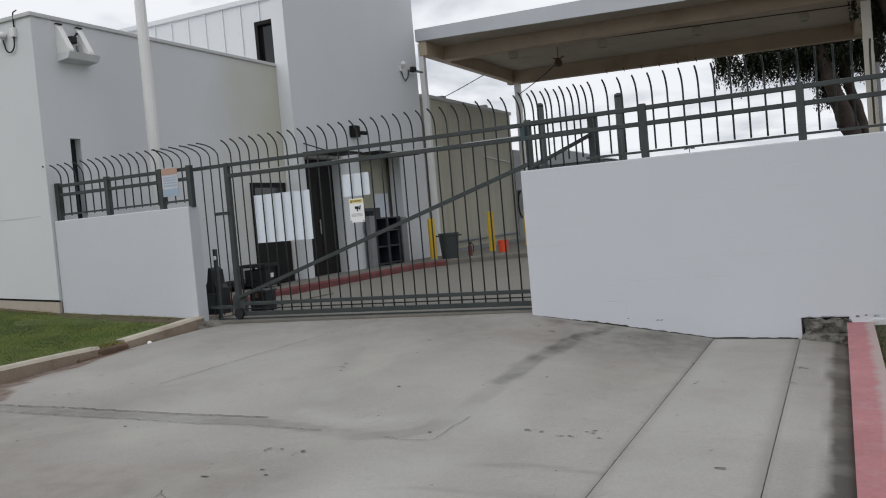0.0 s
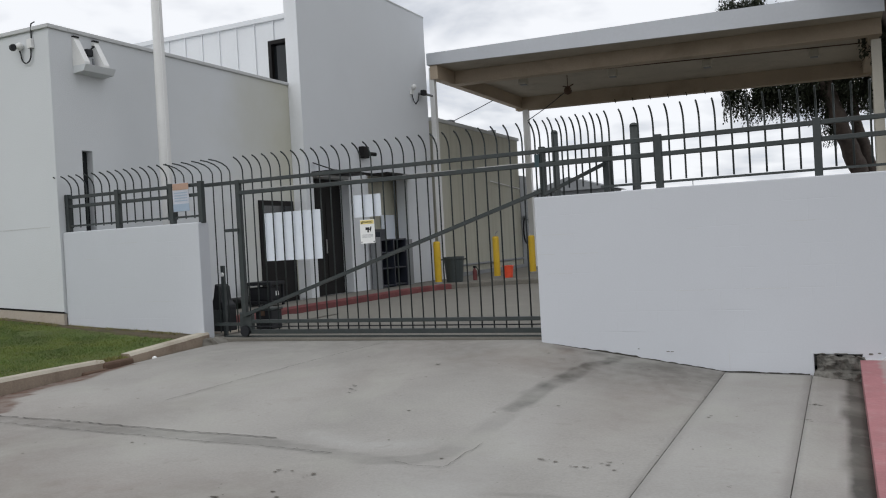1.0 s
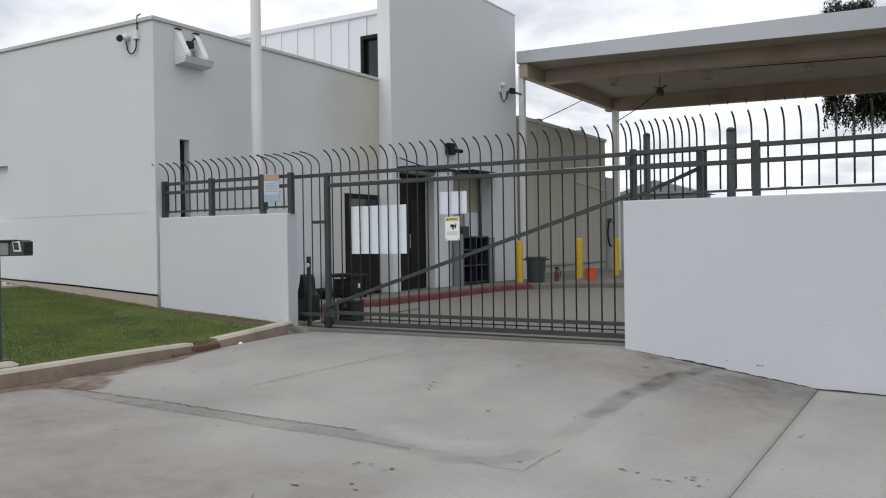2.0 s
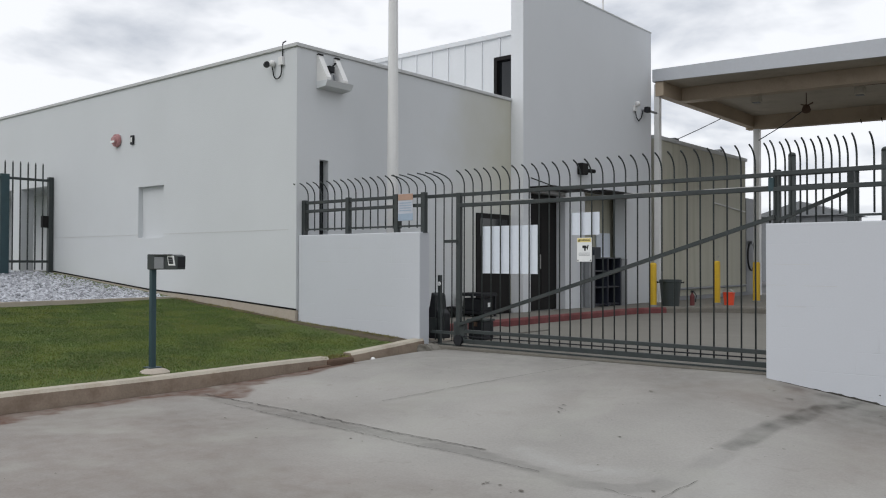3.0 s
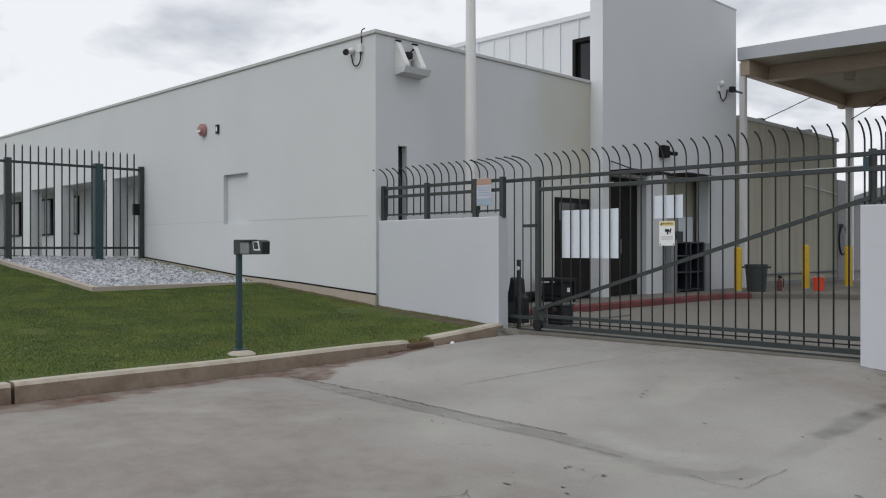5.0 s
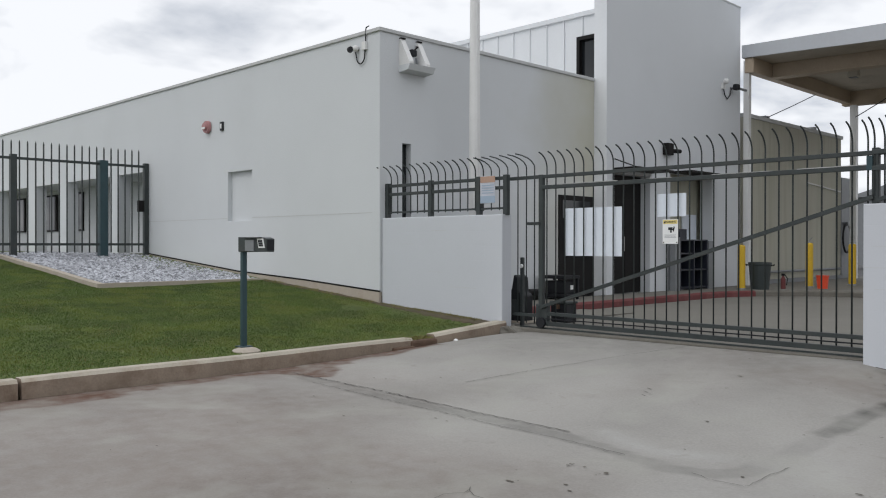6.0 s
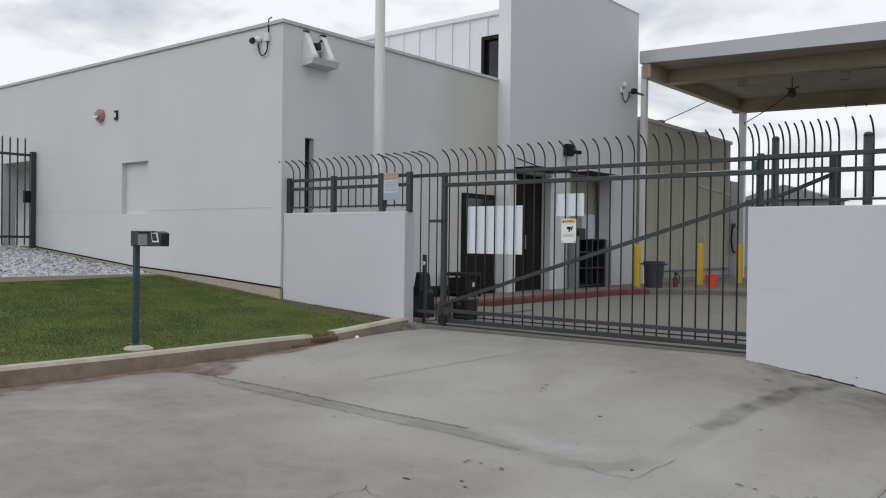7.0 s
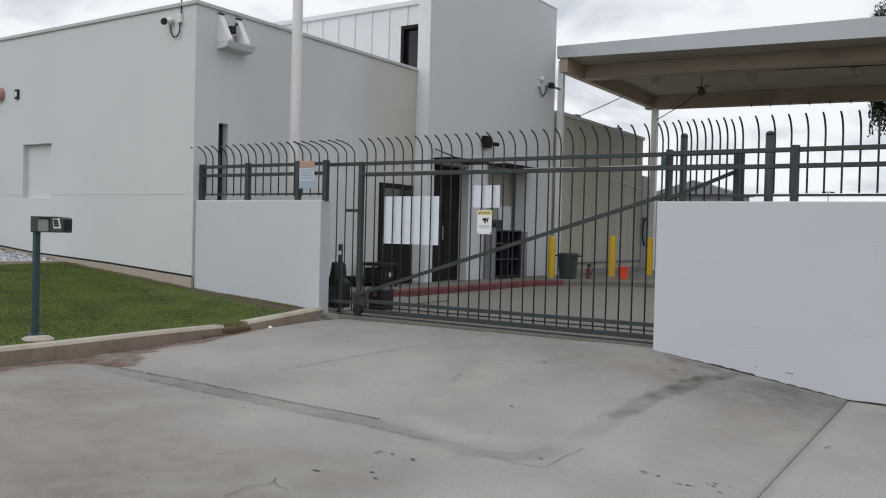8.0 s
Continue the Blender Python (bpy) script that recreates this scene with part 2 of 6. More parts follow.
GRASS = island_mat("grass_blades", (0.064, 0.110, 0.012), 0.10, vary=0.35, patch=(0.034, 0.072, 0.009))
_n, _l = GRASS.node_tree.nodes, GRASS.node_tree.links
_b = _n["Principled BSDF"]
_src = _b.inputs["Base Color"].links[0].from_socket
_g = _n.new("ShaderNodeNewGeometry")
_v = _n.new("ShaderNodeVectorMath"); _v.operation = "MULTIPLY"; _v.inputs[1].default_value = (1.0, 1.0, 0.0)
_l.new(_g.outputs["Position"], _v.inputs[0])
_t = _n.new("ShaderNodeTexNoise"); _t.inputs["Scale"].default_value = 1.6; _t.inputs["Detail"].default_value = 3.0; _l.new(_v.outputs[0], _t.inputs["Vector"])
_r = _n.new("ShaderNodeMapRange"); _r.inputs["From Min"].default_value, _r.inputs["From Max"].default_value, _r.inputs["To Max"].default_value = 0.47, 0.60, 0.85
_l.new(_t.outputs["Fac"], _r.inputs["Value"])
_x = _n.new("ShaderNodeMix"); _x.data_type = "RGBA"
_l.new(_src, _x.inputs["A"]); _x.inputs["B"].default_value = (0.130, 0.165, 0.020, 1); _l.new(_r.outputs["Result"], _x.inputs["Factor"])
_l.new(_x.outputs["Result"], _b.inputs["Base Color"])      # yellower patches in the lawn
VERGE_GRASS = island_mat("olive_moss_grass", (0.068, 0.082, 0.014), 0.12, vary=0.4, patch=(0.046, 0.038, 0.017))
GRASS_DRY = island_mat("dry_grass_blades", (0.175, 0.165, 0.045), 0.22)
LEAF = island_mat("dark_leaves", (0.020, 0.027, 0.011), 0.5)

# driveway concrete: its point attributes carry the worn, wet and darker shapes
DRIVE = mat("driveway_concrete", (0.308, 0.297, 0.277), 0.82, vary=0.16, scale=0.8, fine=55, bump=0.25, dirt=(0.22, 0.20, 0.178), dirt_amount=0.75, dirt_scale=0.55)
_n, _l = DRIVE.node_tree.nodes, DRIVE.node_tree.links
_b = _n["Principled BSDF"]
_src = _b.inputs["Base Color"].links[0].from_socket
for _attr, _col in (("stain_dark", (0.085, 0.085, 0.075)), ("rust", (0.095, 0.040, 0.020)), ("pale", (0.46, 0.46, 0.45))):
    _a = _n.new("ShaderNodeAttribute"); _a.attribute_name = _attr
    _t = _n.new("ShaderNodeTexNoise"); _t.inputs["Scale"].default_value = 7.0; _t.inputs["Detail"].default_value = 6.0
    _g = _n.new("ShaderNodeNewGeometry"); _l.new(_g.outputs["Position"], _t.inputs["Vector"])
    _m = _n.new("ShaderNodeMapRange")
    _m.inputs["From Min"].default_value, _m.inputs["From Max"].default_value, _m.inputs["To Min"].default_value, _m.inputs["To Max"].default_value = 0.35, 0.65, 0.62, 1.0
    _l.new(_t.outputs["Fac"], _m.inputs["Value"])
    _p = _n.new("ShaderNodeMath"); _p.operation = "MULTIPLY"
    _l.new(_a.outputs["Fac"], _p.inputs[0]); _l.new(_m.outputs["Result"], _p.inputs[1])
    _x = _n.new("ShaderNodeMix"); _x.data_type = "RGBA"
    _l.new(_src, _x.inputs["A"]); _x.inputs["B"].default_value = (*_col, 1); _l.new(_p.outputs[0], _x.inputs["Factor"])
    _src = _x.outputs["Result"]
_l.new(_src, _b.inputs["Base Color"])

_n, _l = RED_PAINT.node_tree.nodes, RED_PAINT.node_tree.links
_b = _n["Principled BSDF"]
_src = _b.inputs["Base Color"].links[0].from_socket
_g = _n.new("ShaderNodeNewGeometry"); _s = _n.new("ShaderNodeSeparateXYZ"); _l.new(_g.outputs["Position"], _s.inputs[0])
_t = _n.new("ShaderNodeTexNoise"); _t.inputs["Scale"].default_value = 5.0; _t.inputs["Detail"].default_value = 6.0; _l.new(_g.outputs["Position"], _t.inputs["Vector"])
_m = _n.new("ShaderNodeMath"); _m.operation = "MULTIPLY_ADD"; _m.inputs[1].default_value = 0.10
_l.new(_t.outputs["Fac"], _m.inputs[0]); _l.new(_s.outputs["X"], _m.inputs[2])
_r = _n.new("ShaderNodeMapRange"); _r.inputs["From Min"].default_value, _r.inputs["From Max"].default_value, _r.inputs["To Max"].default_value = 3.19, 3.235, 0.8
_l.new(_m.outputs[0], _r.inputs["Value"])
_x = _n.new("ShaderNodeMix"); _x.data_type = "RGBA"
_l.new(_src, _x.inputs["A"]); _x.inputs["B"].default_value = (0.36, 0.31, 0.29, 1); _l.new(_r.outputs["Result"], _x.inputs["Factor"])
_l.new(_x.outputs["Result"], _b.inputs["Base Color"])

_n, _l = DRIVE.node_tree.nodes, DRIVE.node_tree.links
_b = _n["Principled BSDF"]
_src = _b.inputs["Base Color"].links[0].from_socket
for _sc, _lo, _hi, _amt, _col in ((28.0, 0.68, 0.76, 0.40, (0.12, 0.115, 0.10)), (7.0, 0.62, 0.76, 0.30, (0.20, 0.185, 0.16)), (1.3, 0.50, 0.70, 0.35, (0.36, 0.36, 0.32))):
    _t = _n.new("ShaderNodeTexNoise"); _t.inputs["Scale"].default_value = _sc; _t.inputs["Detail"].default_value = 5.0; _t.inputs["Distortion"].default_value = 0.6
    _g = _n.new("ShaderNodeNewGeometry"); _l.new(_g.outputs["Position"], _t.inputs["Vector"])
    _r = _n.new("ShaderNodeMapRange"); _r.inputs["From Min"].default_value, _r.inputs["From Max"].default_value, _r.inputs["To Max"].default_value = _lo, _hi, _amt
    _l.new(_t.outputs["Fac"], _r.inputs["Value"])
    _x = _n.new("ShaderNodeMix"); _x.data_type = "RGBA"
    _l.new(_src, _x.inputs["A"]); _x.inputs["B"].default_value = (*_col, 1); _l.new(_r.outputs["Result"], _x.inputs["Factor"])
    _src = _x.outputs["Result"]
_l.new(_src, _b.inputs["Base Color"])

# painted block walls: shallow courses under the paint
BLOCK = mat("white_painted_block", (0.545, 0.566, 0.60), 0.75, vary=0.03, scale=0.9, fine=60, bump=0.07, dirt=(0.485, 0.50, 0.53), dirt_amount=0.35, dirt_scale=0.9)
_n, _l = BLOCK.node_tree.nodes, BLOCK.node_tree.links
_b = _n["Principled BSDF"]
_g = _n.new("ShaderNodeNewGeometry")
_s = _n.new("ShaderNodeSeparateXYZ"); _c = _n.new("ShaderNodeCombineXYZ")
_l.new(_g.outputs["Position"], _s.inputs[0])
_a = _n.new("ShaderNodeMath"); _a.operation = "ADD"
_l.new(_s.outputs["X"], _a.inputs[0]); _l.new(_s.outputs["Y"], _a.inputs[1])
_z = _n.new("ShaderNodeMath"); _z.operation = "SUBTRACT"; _z.inputs[1].default_value = 1.52 - 0.2032 * 10
_l.new(_s.outputs["Z"], _z.inputs[0])
_l.new(_a.outputs[0], _c.inputs[0]); _l.new(_z.outputs[0], _c.inputs[1])
_k = _n.new("ShaderNodeTexBrick")
_k.inputs["Scale"].default_value, _k.inputs["Brick Width"].default_value, _k.inputs["Row Height"].default_value = 1.0, 0.4064, 0.2032
_k.inputs["Mortar Size"].default_value, _k.inputs["Mortar Smooth"].default_value = 0.004, 0.6
_k.inputs["Color1"].default_value = _k.inputs["Color2"].default_value = (1, 1, 1, 1)
_k.inputs["Mortar"].default_value = (0, 0, 0, 1)
_l.new(_c.outputs[0], _k.inputs["Vector"])
_w = _n.new("ShaderNodeTexNoise"); _w.inputs["Scale"].default_value = 1.7
_l.new(_g.outputs["Position"], _w.inputs["Vector"])
_wr = _n.new("ShaderNodeMapRange"); _wr.inputs["From Min"].default_value, _wr.inputs["From Max"].default_value, _wr.inputs["To Max"].default_value = 0.48, 0.68, 0.55
_l.new(_w.outputs["Fac"], _wr.inputs["Value"])
_bp = _n.new("ShaderNodeBump"); _bp.inputs["Distance"].default_value = 0.004
_l.new(_wr.outputs["Result"], _bp.inputs["Strength"])
_l.new(_k.outputs["Color"], _bp.inputs["Height"])
_old = _b.inputs["Normal"].links[0].from_socket
_l.new(_old, _bp.inputs["Normal"])
_l.new(_bp.outputs["Normal"], _b.inputs["Normal"])

GLASS = bpy.data.materials.new("dark_window_glass")
GLASS.use_nodes = True
_b = GLASS.node_tree.nodes["Principled BSDF"]
_b.inputs["Base Color"].default_value = (0.012, 0.014, 0.016, 1)
_b.inputs["Roughness"].default_value = 0.06

# ---- building helpers ----


def box(bm, x0, x1, y0, y1, z0, z1, bevel=0.0):
    """A box between the given planes, its edges rounded by bevel."""
    m = Matrix.LocRotScale(((x0 + x1) / 2, (y0 + y1) / 2, (z0 + z1) / 2), None, (abs(x1 - x0), abs(y1 - y0), abs(z1 - z0)))
    r = bmesh.ops.create_cube(bm, size=1.0, matrix=m)
    if bevel:
        edges = list({e for v in r["verts"] for e in v.link_edges})
        bmesh.ops.bevel(bm, geom=edges, offset=bevel, segments=2, profile=0.5, affect="EDGES")
    return bm


def tube(bm, pts, r, sides=8, square=False, caps=True):
    """A bar or pipe of radius r (one number, or one for each point) along the points."""
    pts = [Vector(p) for p in pts]
    rs = r if isinstance(r, (list, tuple)) else [r] * len(pts)
    n = 4 if square else sides
    rings = []
    up0 = None
    for i, p in enumerate(pts):
        d = (pts[min(i + 1, len(pts) - 1)] - pts[max(i - 1, 0)]).normalized()
        if up0 is None:
            up0 = Vector((1, 0, 0)) if abs(d.x) < 0.8 else Vector((0, 1, 0))
        a = (up0 - d * up0.dot(d)).normalized()
        b = d.cross(a)
        ph = math.pi / 4 if square else 0
        k = math.sqrt(2) if square else 1
        rings.append([bm.verts.new(p + (a * math.cos(ph + 2 * math.pi * j / n) + b * math.sin(ph + 2 * math.pi * j / n)) * rs[i] * k) for j in range(n)])
    for q, w in zip(rings, rings[1:]):
        for j in range(n):
            bm.faces.new((q[j], q[(j + 1) % n], w[(j + 1) % n], w[j]))
    if caps:
        bm.faces.new(rings[0][::-1])
        bm.faces.new(rings[-1])
    return bm


def lathe(bm, profile, cx, cy, sides=20):
    """A round body from (radius, z) pairs."""
    rings = [[bm.verts.new((cx + r * math.cos(2 * math.pi * j / sides), cy + r * math.sin(2 * math.pi * j / sides), z)) for j in range(sides)] for r, z in profile]
    for q, w in zip(rings, rings[1:]):
        for j in range(sides):
            bm.faces.new((q[j], q[(j + 1) % sides], w[(j + 1) % sides], w[j]))
    bm.faces.new(rings[0][::-1])
    bm.faces.new(rings[-1])
    return bm


def extrude_poly(bm, pts, vec):
    """A prism: the flat outline pts, carried along vec."""
    a = [bm.verts.new(p) for p in pts]
    b = [bm.verts.new(Vector(p) + Vector(vec)) for p in pts]
    n = len(pts)
    bm.faces.new(a[::-1])
    bm.faces.new(b)
    for i in range(n):
        bm.faces.new((a[i], a[(i + 1) % n], b[(i + 1) % n], b[i]))
    bmesh.ops.recalc_face_normals(bm, faces=bm.faces)
    return bm


def mesh_of(name, bm, material, smooth=False):
    bmesh.ops.recalc_face_normals(bm, faces=bm.faces)
    me = bpy.data.meshes.new(name)
    bm.to_mesh(me)
    bm.free()
    me.materials.append(material)
    if smooth:
        for p in me.polygons:
            p.use_smooth = True
    return me


def part(name, bm, material, parent, label="", smooth=False):
    """Links a bmesh as one mesh object under a thing or a part."""
    ob = new(name, mesh_of(name, bm, material, smooth))
    ob.parent = parent
    if parent:
        ob.matrix_parent_inverse = parent.matrix_world.inverted()
    if label:
        tagged(ob, label)
    return ob


def share(name, me, parent, m):
    """Another piece on one mesh."""
    ob = new(name, me)
    ob.parent = parent
    ob.matrix_basis = m
    return ob


def thing(name, label, category, at=(0, 0, 0), group="", kind=""):
    """An Empty at the base of a thing; its parts are built in world metres."""
    e = new(name)
    e.location = at
    e.empty_display_size = 0.1
    bpy.context.view_layer.update()
    return tagged(e, label, category, group, kind)


def B(*a, **k):
    return box(bmesh.new(), *a, **k)


def T(*a, **k):
    return tube(bmesh.new(), *a, **k)


def structure(name, bm, material, label, category=""):
    ob = new(name, mesh_of(name, bm, material))
    return tagged(ob, label, category or name.split("_")[0], kind="structure")


def lerp(x, xs, ys):
    return float(np.interp(x, xs, ys))


def drive_z(x, y):
    """The driveway's surface: it climbs to the gate and falls to the gutter."""
    base = lerp(x, [-30, -4.6, 0, 1.84, 2.6, 2.8, 3.02], [-0.05, -0.165, -0.25, -0.29, -0.305, -0.33, -0.355])
    lift = lerp(x, [-4.6, -4.2, -0.05, 0.9, 1.84], [0.10, 0.15, 0.25, 0.125, 0.0])
    s = min(max((y + 3.6) / 3.6, 0), 1)
    return base + lift * (s * s * (3 - 2 * s) * 0.35 + s * 0.65)


def lawn_z(x, y):
    return min(max(0.0, -4.75 - x), 10.6) * 0.085 + 0.004 * math.sin(x * 2.1 + y * 1.3) + lerp(y, [-1.8, 0.0], [0, 1]) * lerp(x, [-7, -4.7], [0.05, 0.10])

# ---- ground ----
bm = bmesh.new()
bmesh.ops.create_grid(bm, x_segments=40, y_segments=40, size=1500, matrix=Matrix.Translation((0, 0, -0.62)))
structure("ground", bm, ASPHALT, "dark asphalt ground reaching the horizon", "ground")


def seg_dist(px, py, pts):
    best = 1e9
    for (ax, ay), (bx, by) in zip(pts, pts[1:]):
        dx, dy = bx - ax, by - ay
        t = min(max(((px - ax) * dx + (py - ay) * dy) / (dx * dx + dy * dy), 0), 1)
        best = min(best, math.hypot(px - ax - t * dx, py - ay - t * dy))
    return best


STAIN_LINE = [(0.82, -0.12), (0.72, -0.7), (0.67, -1.2), (0.61, -1.8), (0.57, -2.4)]
TRENCH = [(-4.3, -3.67), (-0.75, -3.66), (-0.35, -3.72), (-0.05, -3.79), (0.2, -3.81), (0.42, -3.74), (0.54, -3.55), (0.58, -3.2), (0.58, -2.4)]
RUST_SPOTS = [((-4.3, -3.9), 0.55), ((-4.45, -3.3), 0.45), ((-4.35, -4.6), 0.4), ((-4.4, -5.4), 0.3), ((0.35, -0.25), 0.3), ((0.15, -0.35), 0.22), ((-4.45, -2.4), 0.25)]


def drive_marks(x, y):
    w = noise.noise((x * 1.7, y * 1.7, 0.3))
    w2 = noise.noise((x * 0.5, y * 0.5, 4.3))
    wk = noise.noise((x * 5, y * 3.1, 7.7))
    wf = noise.noise((x * 9, y * 4, 2.7))
    d = seg_dist(x + 0.05 * w, y, STAIN_LINE)
    near = min(1, max(0, (y + 2.6) / 1.6))
    stain_dark = (0.50 + 0.45 * near + 0.40 * wf) * min(1, max(0, (0.115 + 0.06 * wk + 0.03 * wf - d) / 0.05)) if y > -2.5 else 0
    # darker band along the wall's foot
    stain_dark = max(stain_dark, (0.62 + 0.4 * wf) * max(0, 1 - abs(y + 0.16 + 0.10 * w) / 0.22) * (0.15 < x < 1.84))
    d2 = seg_dist(x + 0.02 * w, y + 0.03 * w, TRENCH)
    stain_dark = max(stain_dark, (0.30 + 0.16 * w + 0.10 * wk + 0.12 * (x < -0.6) - 0.14 * (x > 0.5 and y > -3.4)) * min(1, max(0, (0.10 + 0.015 * w - d2) / 0.025)))
    if x > 2.6:
        stain_dark = max(stain_dark, 1.35 * max(0, min(1, (x - 2.87 - 0.03 * w - 0.03 * wk) / 0.04)))
    if x < 1.84:
        stain_dark = max(stain_dark, 0.85 * max(0, 1 - math.hypot((x - 1.35) * 0.85, (y + 0.30) * 0.9) / (1.25 + 0.3 * w)))
        # general darkening towards the wall and gate
        stain_dark = max(stain_dark, (0.28 + 0.2 * w) * min(1, max(0, (y + 1.9 + 0.4 * w2) / 1.4)))
        stain_dark = max(stain_dark, (0.22 if x < 0.2 else 0.10) * max(0, min(1, w2 * 2.2)))
        streak = abs(y + 4.20 + 0.12 * w) / (0.05 + 0.03 * wk)
        stain_dark = max(stain_dark, 0.40 * max(0, 1 - streak) * min(1, max(0, (x - 0.9) / 0.3)))
        streak = abs(y + 4.68 + 0.10 * w) / (0.04 + 0.03 * wk)
        stain_dark = max(stain_dark, 0.35 * max(0, 1 - streak) * min(1, max(0, (x - 0.7) / 0.3)))
    if y > -0.3 and -4.4 < x < -1.2:
        stain_dark = max(stain_dark, (0.55 + 0.4 * wf) * max(0, 1 - abs(y - 0.06 + 0.10 * w) / 0.12))
    rust = max(max(0, 1 - math.hypot(x - c[0], (y - c[1]) * 0.6) / (r + 0.2 * w)) for c, r in RUST_SPOTS)
    edge = 0.30 + 0.12 * wk + 0.14 * w + 0.50 * max(0, 1 - abs(y + 3.45) / 0.45) + 0.12 * (y < -5) - 0.08 * (y > -2.8)
    rust = max(rust * 0.5, min(1, max(0, (edge - (x + 4.55)) / 0.05)) if y < -1.3 else 0)
    wash = 0.34 * min(1, max(0, (-3.8 - y + 0.7 * w2) / 1.0)) * min(1, max(0, (0.4 - x + 1.8 * w2) / 1.8))
    flush = 0.30 * max(0, 1 - math.hypot((x - 0.2) * 0.8, y + 0.75) / (0.9 + 0.3 * w))
    brown = 0.24 * min(1, max(0, 1.25 - math.hypot((x - 1.40) * 1.3, (y + 1.6) * 0.55) / (0.85 + 0.3 * w))) if x < 1.84 else 0
    mottle = 0.14 * max(0, min(1, 2.0 * noise.noise((x * 0.45, y * 0.45, 9.1))))
    gut = 0.22 * max(0, noise.noise((x * 3, y * 1.2, 5.1)) + 0.2) if x > 2.61 else 0
    rust = max(min(rust, 1) * 0.95, wash, flush, brown, mottle, gut)
    pale = 0.30 * max(0, 1 - seg_dist(x, y + 0.1 * w, [(0.3, -3.35), (-0.1, -3.5), (-0.6, -3.35)]) / (0.12 + 0.1 * w))
    pale = max(pale, (0.55 + 0.3 * wf) * max(0, 1 - abs(x - 2.845 - 0.03 * w) / 0.03) if 2.6 < x else 0)
    pale = max(pale, (0.26 + 0.2 * w2) * min(1, max(0, (x - 0.3 + 0.4 * w) / 0.6)) * min(1, max(0, (-1.5 - y + 0.5 * w) / 0.8)) * min(1, max(0, (1.15 - x + 0.2 * w) / 0.25)) if x < 1.84 else 0)
    pale = max(pale, 0.16 if 1.84 < x < 2.61 else 0)
    return stain_dark, rust, pale


def slab(name, x0, x1, y0, y1, step, parent):
    nx, ny = max(2, int((x1 - x0) / step)), max(2, int((y1 - y0) / step))
    xs, ys = np.linspace(x0, x1, nx + 1), np.linspace(y0, y1, ny + 1)
    verts, faces, marks = [], [], []
    for y in ys:
        for x in xs:
            worn = 0.004 * noise.noise((x * 0.9, y * 0.9, 1.0))
            edge = min(x - x0, x1 - x, y - y0, y1 - y)
            verts.append((x, y, drive_z(x, y) + worn - (0.004 if edge < 1e-6 else 0)))
            marks.append(drive_marks(x, y))
    for j in range(ny):
        for i in range(nx):
            a = j * (nx + 1) + i
            faces.append((a, a + 1, a + nx + 2, a + nx + 1))
    rim = [i for i in range(nx + 1)] + [(j + 1) * (nx + 1) - 1 for j in range(1, ny + 1)] + [ny * (nx + 1) + i for i in range(nx - 1, -1, -1)] + [j * (nx + 1) for j in range(ny - 1, 0, -1)]
    low = len(verts)
    for k in rim:
        v = verts[k]
        verts.append((v[0], v[1], v[2] - 0.12))
        marks.append(marks[k])
    for k in range(len(rim)):
        q = (k + 1) % len(rim)
        faces.append((rim[k], low + k, low + q, rim[q]))
    me = bpy.data.meshes.new(name)
    me.from_pydata(verts, [], faces)
    for k, nm in enumerate(("stain_dark", "rust", "pale")):
        at = me.attributes.new(nm, "FLOAT", "POINT")
        at.data.foreach_set("value", [m[k] for m in marks])
    me.materials.append(DRIVE)
    for p in me.polygons:
        p.use_smooth = p.index < nx * ny
    ob = new(name, me)
    ob.parent = parent
    return ob


drive = thing("driveway", "stained grey concrete driveway slabs sloping up to the gate", "driveway", kind="structure")
J = 0.0026
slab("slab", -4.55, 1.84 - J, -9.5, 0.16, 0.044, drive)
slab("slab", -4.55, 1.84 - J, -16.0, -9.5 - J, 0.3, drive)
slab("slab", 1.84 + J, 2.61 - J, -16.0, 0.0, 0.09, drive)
slab("gutter", 2.61 + J, 3.02, -16.0, 0.0, 0.05, drive)
bed = bmesh.new()
box(bed, -4.55, 3.02, -16.0, 0.16, -0.60, -0.44)
part("joint_bed", bed, SOIL, drive, "dark dirt in the slab joints")


def crack(pts, width, seed, name="crack", lift=0.008):
    """A thin uneven crack with dirt in it, lying in the slab's face."""
    rnd = random.Random(seed)
    b = bmesh.new()
    path = []
    for (ax, ay), (bx, by) in zip(pts, pts[1:]):
        n = max(2, int(math.hypot(bx - ax, by - ay) / 0.045))
        for i in range(n):
            t = i / n
            path.append((ax + (bx - ax) * t + rnd.uniform(-0.008, 0.008), ay + (by - ay) * t + rnd.uniform(-0.010, 0.010)))
    prev = None
    for i, (x, y) in enumerate(path):
        w = width * rnd.uniform(0.55, 1.0)
        z = drive_z(x, y) + lift
        px, py = path[max(i - 1, 0)]
        qx, qy = path[min(i + 1, len(path) - 1)]
        run = math.hypot(qx - px, qy - py) or 1.0
        nx, ny = -(qy - py) / run * w / 2, (qx - px) / run * w / 2
        cur = (b.verts.new((x - nx, y - ny, z)), b.verts.new((x + nx, y + ny, z)))
        if prev and rnd.random() > 0.015:
            b.faces.new((prev[0], cur[0], cur[1], prev[1]))
        prev = cur
    return part(name, b, CRACK, drive)


